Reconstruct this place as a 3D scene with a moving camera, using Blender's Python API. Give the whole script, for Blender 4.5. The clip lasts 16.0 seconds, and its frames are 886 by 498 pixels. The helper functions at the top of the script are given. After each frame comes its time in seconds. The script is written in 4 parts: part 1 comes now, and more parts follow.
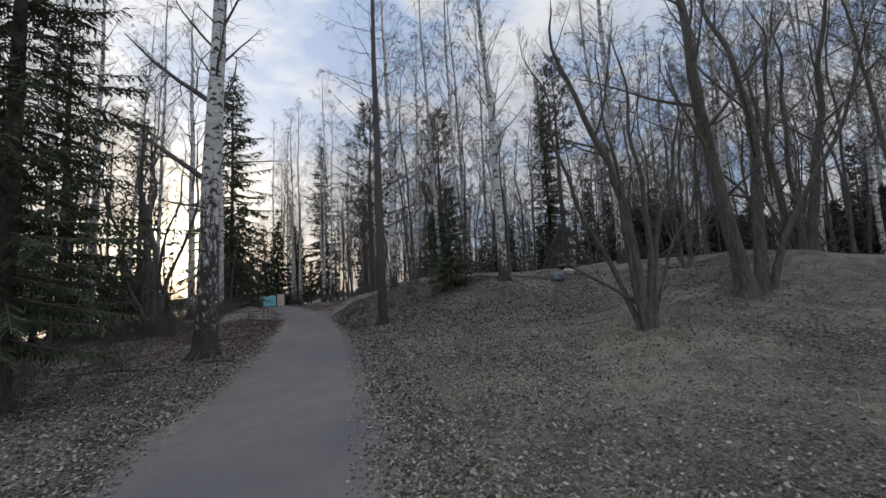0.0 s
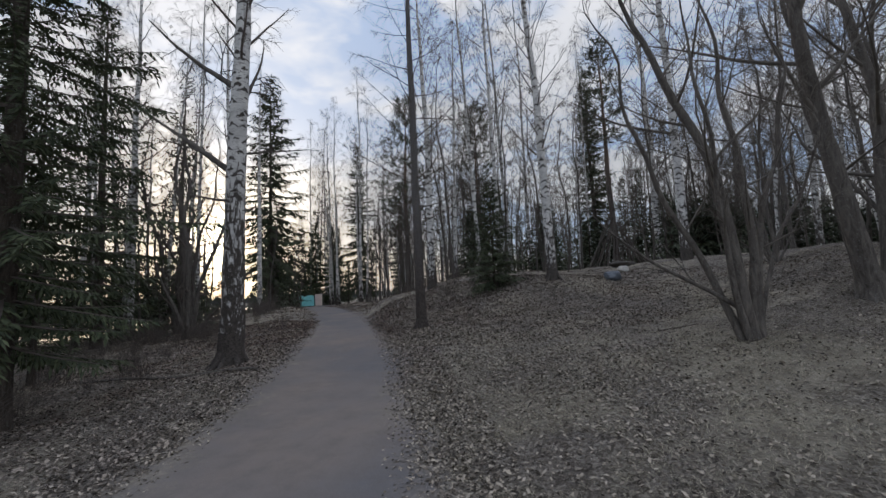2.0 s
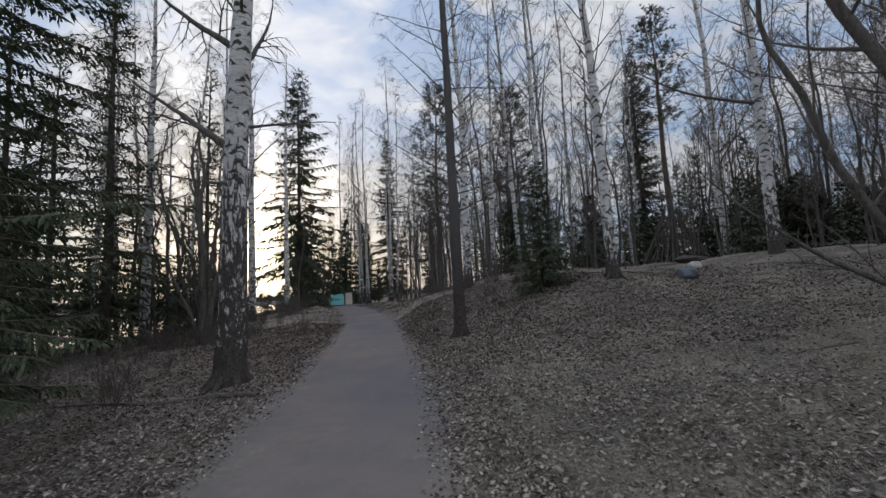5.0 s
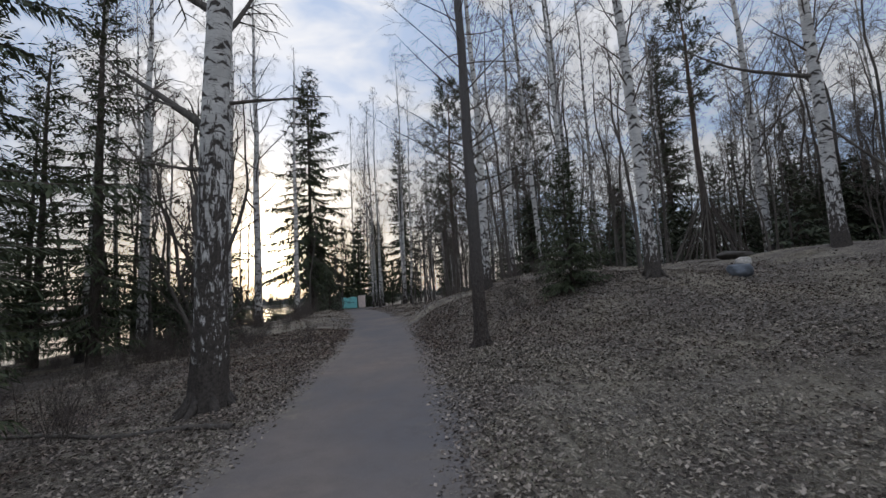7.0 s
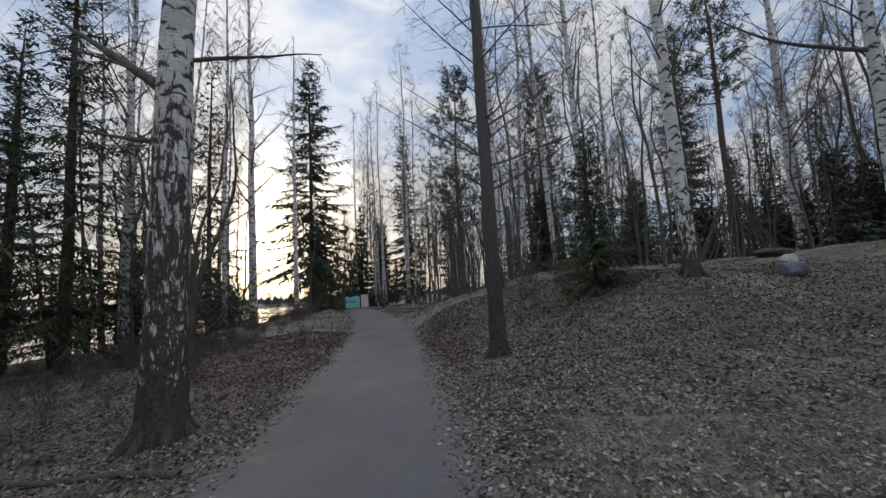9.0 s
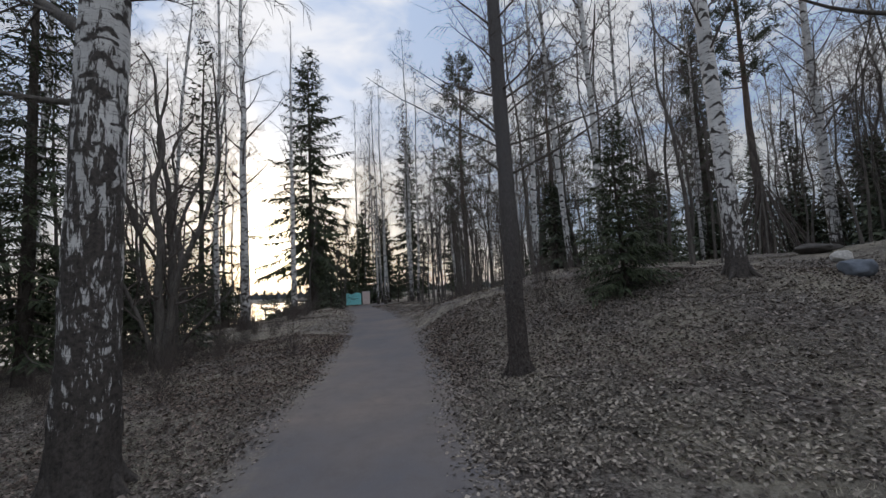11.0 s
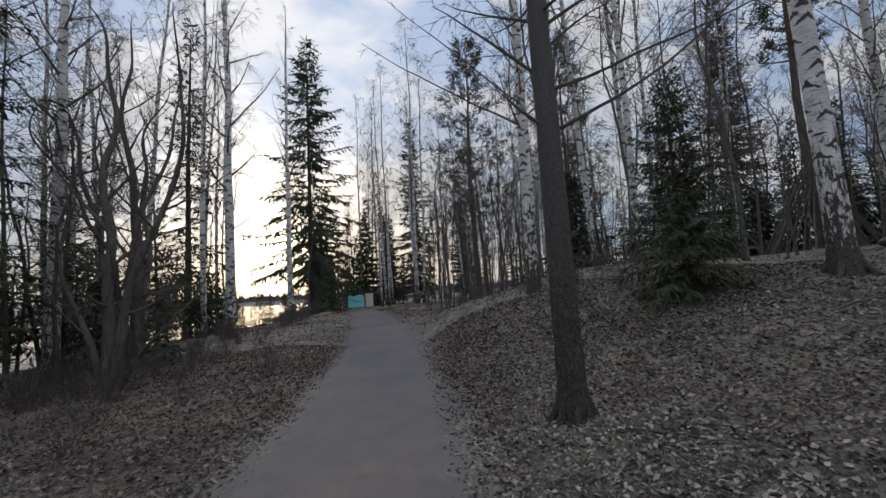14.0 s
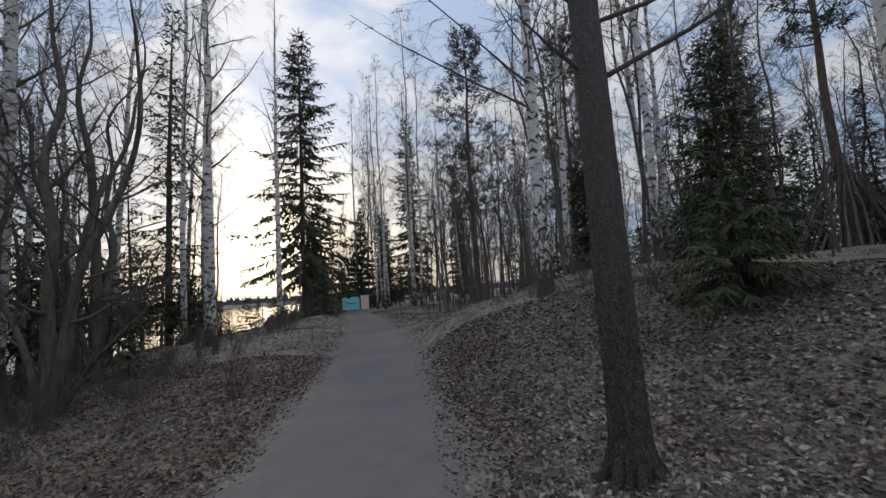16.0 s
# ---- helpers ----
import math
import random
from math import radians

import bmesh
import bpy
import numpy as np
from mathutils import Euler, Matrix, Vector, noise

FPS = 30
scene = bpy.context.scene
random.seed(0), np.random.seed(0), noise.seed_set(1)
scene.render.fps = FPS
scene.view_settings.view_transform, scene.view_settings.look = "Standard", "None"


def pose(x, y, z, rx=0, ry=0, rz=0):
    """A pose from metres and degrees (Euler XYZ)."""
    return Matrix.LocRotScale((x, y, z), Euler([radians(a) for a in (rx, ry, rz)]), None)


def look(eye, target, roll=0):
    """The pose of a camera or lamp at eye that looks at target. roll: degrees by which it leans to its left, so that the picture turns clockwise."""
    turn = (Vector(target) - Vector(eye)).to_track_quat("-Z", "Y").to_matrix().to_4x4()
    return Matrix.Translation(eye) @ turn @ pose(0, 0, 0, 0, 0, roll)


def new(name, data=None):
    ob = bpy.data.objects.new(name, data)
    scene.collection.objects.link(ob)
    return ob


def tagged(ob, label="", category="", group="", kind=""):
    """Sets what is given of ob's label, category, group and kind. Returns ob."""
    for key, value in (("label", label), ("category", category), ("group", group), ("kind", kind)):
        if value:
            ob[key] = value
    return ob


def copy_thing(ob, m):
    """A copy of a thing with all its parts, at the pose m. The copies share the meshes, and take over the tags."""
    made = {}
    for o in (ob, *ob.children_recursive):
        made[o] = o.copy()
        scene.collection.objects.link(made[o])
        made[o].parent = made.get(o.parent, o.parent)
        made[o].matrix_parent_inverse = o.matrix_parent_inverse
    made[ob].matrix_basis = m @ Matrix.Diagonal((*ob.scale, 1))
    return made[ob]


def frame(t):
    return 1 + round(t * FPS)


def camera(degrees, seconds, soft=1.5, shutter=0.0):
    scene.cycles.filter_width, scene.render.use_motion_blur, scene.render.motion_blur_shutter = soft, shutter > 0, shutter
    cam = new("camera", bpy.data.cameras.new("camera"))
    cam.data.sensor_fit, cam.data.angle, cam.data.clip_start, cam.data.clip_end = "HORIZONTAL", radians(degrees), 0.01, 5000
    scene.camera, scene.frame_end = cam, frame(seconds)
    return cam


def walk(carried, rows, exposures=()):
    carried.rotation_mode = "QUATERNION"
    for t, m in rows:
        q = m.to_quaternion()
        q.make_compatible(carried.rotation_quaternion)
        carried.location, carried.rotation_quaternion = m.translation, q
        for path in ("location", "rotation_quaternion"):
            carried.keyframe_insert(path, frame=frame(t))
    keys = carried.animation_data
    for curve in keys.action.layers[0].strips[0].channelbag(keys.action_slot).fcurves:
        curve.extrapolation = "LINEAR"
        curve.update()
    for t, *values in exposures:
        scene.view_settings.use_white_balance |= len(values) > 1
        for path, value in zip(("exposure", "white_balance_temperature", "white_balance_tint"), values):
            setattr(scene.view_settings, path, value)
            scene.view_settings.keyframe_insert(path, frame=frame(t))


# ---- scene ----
cam = camera(93.8, 16.0, soft=1.5)
PATH = [
    (0, (0.071, -0.327, 1.718), (0.04, 1.661, 1.93), -2.8),
    (0.5, (0.018, -0.021, 1.747), (-0.069, 1.966, 1.959), -2.8),
    (1, (-0.014, 0.257, 1.763), (-0.159, 2.24, 1.979), -2.9),
    (1.5, (-0.122, 0.589, 1.763), (-0.289, 2.57, 1.98), -2.8),
    (2, (-0.198, 0.924, 1.762), (-0.399, 2.902, 1.98), -2.8),
    (2.5, (-0.266, 1.259, 1.801), (-0.51, 3.232, 2.021), -2.9),
    (3, (-0.403, 1.604, 1.83), (-0.647, 3.577, 2.048), -2.8),
    (3.5, (-0.48, 1.934, 1.85), (-0.721, 3.908, 2.065), -2.8),
    (4, (-0.539, 2.26, 1.877), (-0.811, 4.229, 2.095), -2.9),
    (4.2, (-0.578, 2.378, 1.884), (-0.87, 4.345, 2.098), -2.8),
    (6.3, (-0.919, 3.816, 1.931), (-1.308, 5.765, 2.152), -3.4),
    (6.5, (-0.949, 3.932, 1.945), (-1.345, 5.879, 2.168), -3.4),
    (7, (-1.03, 4.253, 1.935), (-1.441, 6.198, 2.159), -3.4),
    (7.5, (-1.1, 4.572, 1.967), (-1.53, 6.512, 2.192), -3.3),
    (8, (-1.252, 4.894, 1.969), (-1.695, 6.832, 2.193), -3.3),
    (8.5, (-1.374, 5.195, 1.97), (-1.808, 7.134, 2.194), -3.2),
    (9, (-1.439, 5.539, 1.993), (-1.869, 7.479, 2.214), -3.2),
    (9.2, (-1.48, 5.653, 2.011), (-1.908, 7.595, 2.229), -3.2),
    (11.3, (-1.873, 6.994, 2.158), (-2.323, 8.932, 2.357), -3.2),
    (11.5, (-1.901, 7.132, 2.135), (-2.357, 9.068, 2.343), -3.3),
    (12, (-1.996, 7.428, 2.127), (-2.454, 9.364, 2.334), -3.4),
    (12.5, (-2.086, 7.746, 2.144), (-2.547, 9.681, 2.352), -3.4),
    (13, (-2.21, 8.073, 2.172), (-2.675, 10.008, 2.378), -3.5),
    (13.5, (-2.362, 8.392, 2.203), (-2.825, 10.327, 2.407), -3.4),
    (14, (-2.429, 8.74, 2.226), (-2.897, 10.674, 2.43), -3.5),
    (14.5, (-2.49, 9.034, 2.246), (-2.969, 10.965, 2.452), -3.5),
    (15, (-2.645, 9.339, 2.265), (-3.103, 11.275, 2.471), -3.6),
    (15.5, (-2.762, 9.635, 2.261), (-3.204, 11.575, 2.469), -3.6),
    (16, (-2.803, 9.997, 2.288), (-3.257, 11.934, 2.496), -3.7),
]
walk(cam, [(t, look(eye, target, roll)) for t, eye, target, roll in PATH])

# ---- sky, sun and exposure ----
SUN_AZ, SUN_EL = radians(35.0), radians(7.0)   # to the left of +Y, above the lake
sun_way = Vector((-math.sin(SUN_AZ) * math.cos(SUN_EL), math.cos(SUN_AZ) * math.cos(SUN_EL), math.sin(SUN_EL)))
scene.view_settings.exposure = -1.11


def node(nt, kind, **values):
    n = nt.nodes.new(kind)
    for key, value in values.items():
        n.inputs[key.replace("_", " ")].default_value = value
    return n


def ramp(nt, fac, stops):
    n = nt.nodes.new("ShaderNodeValToRGB")
    el = n.color_ramp.elements
    while len(el) < len(stops):
        el.new(0.5)
    for e, (p, c) in zip(el, stops):
        e.position = p
        e.color = (*c, 1) if len(c) == 3 else c
    nt.links.new(fac, n.inputs[0])
    return n.outputs[0]


def mix(nt, fac, a, b, blend="MIX"):
    n = nt.nodes.new("ShaderNodeMix")
    n.data_type, n.blend_type = "RGBA", blend
    for socket, v in ((n.inputs[0], fac), (n.inputs[6], a), (n.inputs[7], b)):
        if isinstance(v, (int, float)):
            socket.default_value = v
        elif isinstance(v, tuple):
            socket.default_value = (*v, 1)
        else:
            nt.links.new(v, socket)
    return n.outputs[2]


world = bpy.data.worlds.new("world")
scene.world = world
world.use_nodes = True
wt = world.node_tree
wt.nodes.clear()
sky = wt.nodes.new("ShaderNodeTexSky")
sky.sky_type, sky.sun_disc = "NISHITA", False
sky.sun_elevation, sky.sun_rotation = SUN_EL, -SUN_AZ
sky.air_density, sky.dust_density, sky.ozone_density = 1.0, 2.6, 2.5
wco = wt.nodes.new("ShaderNodeTexCoord")
wmap = wt.nodes.new("ShaderNodeMapping")
wmap.inputs["Scale"].default_value = (1.0, 1.0, 2.6)
wmap.inputs["Rotation"].default_value = (0.0, 0.25, 0.4)
wt.links.new(wco.outputs["Generated"], wmap.inputs[0])
wn = node(wt, "ShaderNodeTexNoise", Scale=3.2, Detail=7.0, Roughness=0.55, Distortion=0.5)
wt.links.new(wmap.outputs[0], wn.inputs["Vector"])
cover = ramp(wt, wn.outputs["Fac"], [(0.42, (0, 0, 0)), (0.57, (1, 1, 1))])
CLOUD = (8.6, 8.6, 8.9)
# a cloudy sky is brighter overhead than low down
wsep = wt.nodes.new("ShaderNodeSeparateXYZ")
wt.links.new(wco.outputs["Generated"], wsep.inputs[0])
high = wt.nodes.new("ShaderNodeMapRange")
high.inputs[3].default_value, high.inputs[4].default_value = 0.62, 1.9
wt.links.new(wsep.outputs[2], high.inputs[0])
deck = mix(wt, 1.0, (*CLOUD,), high.outputs[0], "MULTIPLY")
clear = mix(wt, 1.0, (4.3, 5.4, 7.5), high.outputs[0], "MULTIPLY")
veil = mix(wt, 0.52, mix(wt, cover, clear, deck), sky.outputs[0], "ADD")
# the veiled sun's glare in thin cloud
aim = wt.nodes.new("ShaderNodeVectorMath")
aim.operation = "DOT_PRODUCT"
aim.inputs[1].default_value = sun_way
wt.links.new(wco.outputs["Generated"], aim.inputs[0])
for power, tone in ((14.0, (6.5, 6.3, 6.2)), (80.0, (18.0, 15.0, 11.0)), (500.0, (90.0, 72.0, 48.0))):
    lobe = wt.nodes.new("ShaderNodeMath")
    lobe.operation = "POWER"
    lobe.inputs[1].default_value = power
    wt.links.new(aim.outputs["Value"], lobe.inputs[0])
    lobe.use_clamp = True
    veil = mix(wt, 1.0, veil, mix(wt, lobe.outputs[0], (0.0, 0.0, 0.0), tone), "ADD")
bg = wt.nodes.new("ShaderNodeBackground")
bg.inputs["Strength"].default_value = 0.14
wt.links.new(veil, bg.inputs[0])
wo = wt.nodes.new("ShaderNodeOutputWorld")
wt.links.new(bg.outputs[0], wo.inputs[0])

sun = new("sun", bpy.data.lights.new("sun", "SUN"))
sun.data.energy, sun.data.angle, sun.data.color = 1.0, radians(10), (1.0, 0.78, 0.55)
sun.matrix_world = look(sun_way * 100, (0, 0, 0))


# ---- materials ----
def material(name, rough=0.9, spec=0.25):
    m = bpy.data.materials.new(name)
    m.use_nodes = True
    nt = m.node_tree
    b = nt.nodes["Principled BSDF"]
    b.inputs["Roughness"].default_value = rough
    b.inputs["Specular IOR Level"].default_value = spec
    return m, nt, b


def coords(nt, scale=(1, 1, 1), kind="Object"):
    c = nt.nodes.new("ShaderNodeTexCoord")
    mp = nt.nodes.new("ShaderNodeMapping")
    mp.inputs["Scale"].default_value = scale
    nt.links.new(c.outputs[kind], mp.inputs[0])
    return mp.outputs[0]


def noise_tex(nt, vec, scale, detail=5.0, rough=0.6, distortion=0.0):
    n = node(nt, "ShaderNodeTexNoise", Scale=scale, Detail=detail, Roughness=rough, Distortion=distortion)
    nt.links.new(vec, n.inputs["Vector"])
    return n.outputs["Fac"]


def relief(nt, b, height, strength, distance):
    n = nt.nodes.new("ShaderNodeBump")
    n.inputs["Strength"].default_value, n.inputs["Distance"].default_value = strength, distance
    nt.links.new(height, n.inputs["Height"])
    nt.links.new(n.outputs[0], b.inputs["Normal"])


def litter_colour(nt):
    v = coords(nt)
    fine = noise_tex(nt, v, 38.0, 6, 0.8)
    cells = node(nt, "ShaderNodeTexVoronoi", Scale=30.0, Randomness=1.0)
    nt.links.new(v, cells.inputs["Vector"])
    big = noise_tex(nt, v, 0.45, 4, 0.6)
    mid = noise_tex(nt, v, 2.2, 5, 0.65)
    litter = ramp(nt, fine, [(0.40, (0.075, 0.064, 0.056)), (0.5, (0.215, 0.192, 0.17)), (0.60, (0.45, 0.41, 0.365))])
    each = ramp(nt, cells.outputs["Color"], [(0.2, (0.065, 0.055, 0.047)), (0.5, (0.21, 0.185, 0.163)), (0.8, (0.42, 0.383, 0.338))])
    base = mix(nt, 0.5, litter, each)
    straw = mix(nt, 0.52, base, (0.48, 0.435, 0.335))
    c = mix(nt, ramp(nt, big, [(0.44, (0, 0, 0)), (0.60, (1, 1, 1))]), base, straw)
    damp = ramp(nt, mid, [(0.40, (1, 1, 1)), (0.56, (0, 0, 0))])
    return mix(nt, damp, c, mix(nt, 0.4, c, (0.075, 0.062, 0.056))), fine


def make_ground():
    m, nt, b = material("leaf_litter", 0.95, 0.1)
    c, fine = litter_colour(nt)
    nt.links.new(c, b.inputs["Base Color"])
    relief(nt, b, fine, 0.9, 0.05)
    return m


def make_path():
    m, nt, b = material("trodden_gravel", 0.9, 0.2)
    v = coords(nt)
    big = noise_tex(nt, v, 0.5, 5, 0.6)
    grit = noise_tex(nt, v, 90.0, 4, 0.8)
    mid = noise_tex(nt, v, 4.0, 6, 0.65)
    c = ramp(nt, big, [(0.38, (0.152, 0.147, 0.155)), (0.66, (0.235, 0.198, 0.175))])
    c = mix(nt, ramp(nt, mid, [(0.4, (0, 0, 0)), (0.75, (0.7, 0.7, 0.7))]), c, (0.125, 0.117, 0.118))
    c = mix(nt, ramp(nt, grit, [(0.55, (0, 0, 0)), (0.72, (0.5, 0.5, 0.5))]), c, (0.32, 0.30, 0.285))
    # the trodden surface frays into the litter at both verges
    verge = nt.nodes.new("ShaderNodeAttribute")
    verge.attribute_name = "verge"
    fray = math_node(nt, "ADD", verge.outputs["Fac"], math_node(nt, "MULTIPLY", math_node(nt, "SUBTRACT", noise_tex(nt, v, 3.0, 8, 0.75), 0.5), 1.7))
    litter, fine = litter_colour(nt)
    litter = mix(nt, 0.4, litter, (0.12, 0.107, 0.098))
    c = mix(nt, ramp(nt, fray, [(0.52, (0, 0, 0)), (0.95, (1, 1, 1))]), c, litter)
    nt.links.new(c, b.inputs["Base Color"])
    relief(nt, b, grit, 0.5, 0.012)
    return m


def math_node(nt, op, a, b=None):
    n = nt.nodes.new("ShaderNodeMath")
    n.operation = op
    for socket, v in zip(n.inputs, (a, b)):
        if isinstance(v, (int, float)):
            socket.default_value = v
        elif v is not None:
            nt.links.new(v, socket)
    return n.outputs[0]


def make_birch(name, stops):
    m, nt, b = material(name, 0.75, 0.25)
    v = coords(nt)
    flat = coords(nt, (1, 1, 10.0))
    fine = noise_tex(nt, v, 24.0, 5, 0.7)
    rough = noise_tex(nt, coords(nt, (1, 1, 0.3)), 11.0, 5, 0.65, 0.8)
    lent = noise_tex(nt, flat, 5.0, 4, 0.65)
    tone = noise_tex(nt, v, 2.5, 4)
    white = ramp(nt, tone, [(0.3, (0.52, 0.515, 0.505)), (0.7, (0.82, 0.81, 0.79))])
    c = mix(nt, ramp(nt, lent, [(0.56, (0, 0, 0)), (0.64, (0.85, 0.85, 0.85))]), white, (0.10, 0.09, 0.085))
    # dark chevrons where boughs once stood
    warp = nt.nodes.new("ShaderNodeVectorMath")
    warp.operation = "ADD"
    wn = node(nt, "ShaderNodeTexNoise", Scale=7.0, Detail=3.0)
    nt.links.new(v, wn.inputs["Vector"])
    soft = nt.nodes.new("ShaderNodeVectorMath")
    soft.operation = "SCALE"
    soft.inputs["Scale"].default_value = 0.16
    nt.links.new(wn.outputs["Color"], soft.inputs[0])
    nt.links.new(v, warp.inputs[0])
    nt.links.new(soft.outputs[0], warp.inputs[1])
    cell = node(nt, "ShaderNodeTexVoronoi", Scale=3.6, Randomness=1.0)
    nt.links.new(warp.outputs[0], cell.inputs["Vector"])
    away = nt.nodes.new("ShaderNodeVectorMath")
    away.operation = "SUBTRACT"
    nt.links.new(warp.outputs[0], away.inputs[0])
    nt.links.new(cell.outputs["Position"], away.inputs[1])
    ax = nt.nodes.new("ShaderNodeSeparateXYZ")
    nt.links.new(away.outputs[0], ax.inputs[0])
    across = math_node(nt, "SQRT", math_node(nt, "ADD", math_node(nt, "MULTIPLY", ax.outputs[0], ax.outputs[0]), math_node(nt, "MULTIPLY", ax.outputs[1], ax.outputs[1])))
    arm = math_node(nt, "ABSOLUTE", math_node(nt, "ADD", ax.outputs[2], math_node(nt, "MULTIPLY", across, 0.75)))
    shape = math_node(nt, "ADD", math_node(nt, "MULTIPLY", arm, 1.5), math_node(nt, "MULTIPLY", across, 0.35))
    shape = math_node(nt, "ADD", shape, math_node(nt, "MULTIPLY", fine, 0.08))
    chev = ramp(nt, shape, [(0.105, (1, 1, 1)), (0.135, (0, 0, 0))])
    sep = nt.nodes.new("ShaderNodeSeparateXYZ")
    co = nt.nodes.new("ShaderNodeTexCoord")
    nt.links.new(co.outputs["Object"], sep.inputs[0])
    # old furrowed bark round the foot of the stem
    zed = math_node(nt, "DIVIDE", sep.outputs[2], 6.0)
    foot = ramp(nt, zed, [(p, (q, q, q)) for p, q in stops])
    furrow = noise_tex(nt, coords(nt, (1, 1, 0.2)), 22.0, 5, 0.7, 1.0)
    add = math_node(nt, "ADD", math_node(nt, "ADD", math_node(nt, "MULTIPLY", rough, 0.5), math_node(nt, "MULTIPLY", furrow, 0.5)), foot)
    old = ramp(nt, add, [(0.625, (0, 0, 0)), (0.665, (1, 1, 1))])
    dark = ramp(nt, fine, [(0.3, (0.03, 0.027, 0.025)), (0.7, (0.12, 0.105, 0.095))])
    c = mix(nt, chev, c, dark)
    c = mix(nt, old, c, dark)
    nt.links.new(c, b.inputs["Base Color"])
    relief(nt, b, math_node(nt, "ADD", add, math_node(nt, "MULTIPLY", fine, 0.5)), 0.8, 0.03)
    return m


def make_bark(name, low, high, red=None, scale=9.0, bump=0.03, stretch=0.22, plates=0.0):
    m, nt, b = material(name, 0.92, 0.12)
    v = coords(nt, (1, 1, stretch))
    rid = noise_tex(nt, v, scale, 6, 0.7, 0.8)
    big = noise_tex(nt, coords(nt), 1.3, 4)
    c = ramp(nt, rid, [(0.33, low), (0.66, high)])
    c = mix(nt, ramp(nt, big, [(0.42, (0, 0, 0)), (0.72, (0.6, 0.6, 0.6))]), c, tuple(0.62 * a for a in high))
    height = rid
    if plates:
        cell = node(nt, "ShaderNodeTexVoronoi", Scale=plates, Randomness=1.0)
        cell.feature = "DISTANCE_TO_EDGE"
        warp = nt.nodes.new("ShaderNodeVectorMath")
        warp.operation = "ADD"
        wn = node(nt, "ShaderNodeTexNoise", Scale=9.0, Detail=4.0)
        nt.links.new(v, wn.inputs["Vector"])
        soft = nt.nodes.new("ShaderNodeVectorMath")
        soft.operation = "SCALE"
        soft.inputs["Scale"].default_value = 0.12
        nt.links.new(wn.outputs["Color"], soft.inputs[0])
        nt.links.new(v, warp.inputs[0])
        nt.links.new(soft.outputs[0], warp.inputs[1])
        nt.links.new(warp.outputs[0], cell.inputs["Vector"])
        crack = ramp(nt, cell.outputs["Distance"], [(0.0, (0.42, 0.42, 0.42)), (0.2, (0, 0, 0))])
        c = mix(nt, crack, c, tuple(0.7 * a for a in low))
        height = math_node(nt, "SUBTRACT", rid, math_node(nt, "MULTIPLY", crack, 0.6))
    if red:
        sep = nt.nodes.new("ShaderNodeSeparateXYZ")
        co = nt.nodes.new("ShaderNodeTexCoord")
        nt.links.new(co.outputs["Object"], sep.inputs[0])
        up = nt.nodes.new("ShaderNodeMapRange")
        up.inputs[1].default_value, up.inputs[2].default_value = red[1], red[2]
        nt.links.new(sep.outputs[2], up.inputs[0])
        c = mix(nt, up.outputs[0], c, mix(nt, rid, tuple(0.5 * a for a in red[0]), red[0]))
    spots = noise_tex(nt, coords(nt), 26.0, 4, 0.7)
    c = mix(nt, ramp(nt, spots, [(0.57, (0, 0, 0)), (0.68, (0.55, 0.55, 0.55))]), c, (0.24, 0.25, 0.24))
    nt.links.new(c, b.inputs["Base Color"])
    relief(nt, b, height, 1.0, bump)
    return m


def make_foliage(name, dark, light, middle=None):
    m, nt, b = material(name, 0.7, 0.2)
    g = nt.nodes.new("ShaderNodeNewGeometry")
    nt.links.new(ramp(nt, g.outputs["Random Per Island"], [(0.0, dark), (0.65, middle), (1.0, light)] if middle else [(0.0, dark), (1.0, light)]), b.inputs["Base Color"])
    return m


def make_leaf():
    """Dead leaves, each of its own tone, in browner and paler drifts, with shade tinted in towards the lake."""
    m, nt, b = material("dead_leaves", 0.8, 0.2)
    g = nt.nodes.new("ShaderNodeNewGeometry")
    each = ramp(nt, g.outputs["Random Per Island"], [(0.0, (0.042, 0.036, 0.033)), (0.55, (0.18, 0.156, 0.138)), (1.0, (0.46, 0.41, 0.36))])
    drift = noise_tex(nt, coords(nt), 0.55, 5, 0.65)
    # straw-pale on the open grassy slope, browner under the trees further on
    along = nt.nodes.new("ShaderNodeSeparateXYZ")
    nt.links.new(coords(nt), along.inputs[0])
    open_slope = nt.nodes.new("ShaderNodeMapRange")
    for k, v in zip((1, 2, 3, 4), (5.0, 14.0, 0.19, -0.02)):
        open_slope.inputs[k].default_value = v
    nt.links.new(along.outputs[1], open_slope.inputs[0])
    # browner leaves left of the path, with the bank's shade mixed into the tint
    lakeside_shade = nt.nodes.new("ShaderNodeMapRange")
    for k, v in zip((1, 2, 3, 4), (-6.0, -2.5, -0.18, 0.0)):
        lakeside_shade.inputs[k].default_value = v
    nt.links.new(along.outputs[0], lakeside_shade.inputs[0])
    drift = math_node(nt, "ADD", math_node(nt, "ADD", drift, open_slope.outputs[0]), lakeside_shade.outputs[0])
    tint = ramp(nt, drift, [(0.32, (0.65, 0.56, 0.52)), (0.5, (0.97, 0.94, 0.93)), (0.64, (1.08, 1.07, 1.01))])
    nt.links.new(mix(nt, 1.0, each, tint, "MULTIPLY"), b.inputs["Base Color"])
    return m


def make_plain(name, col, rough=0.8, spread=0.25, scale=8.0, bump=0.01):
    m, nt, b = material(name, rough, 0.3)
    n = noise_tex(nt, coords(nt), scale, 6, 0.65)
    nt.links.new(ramp(nt, n, [(0.3, tuple(a * (1 - spread) for a in col)), (0.7, tuple(min(1, a * (1 + spread)) for a in col))]), b.inputs["Base Color"])
    if bump:
        relief(nt, b, n, 0.6, bump)
    return m


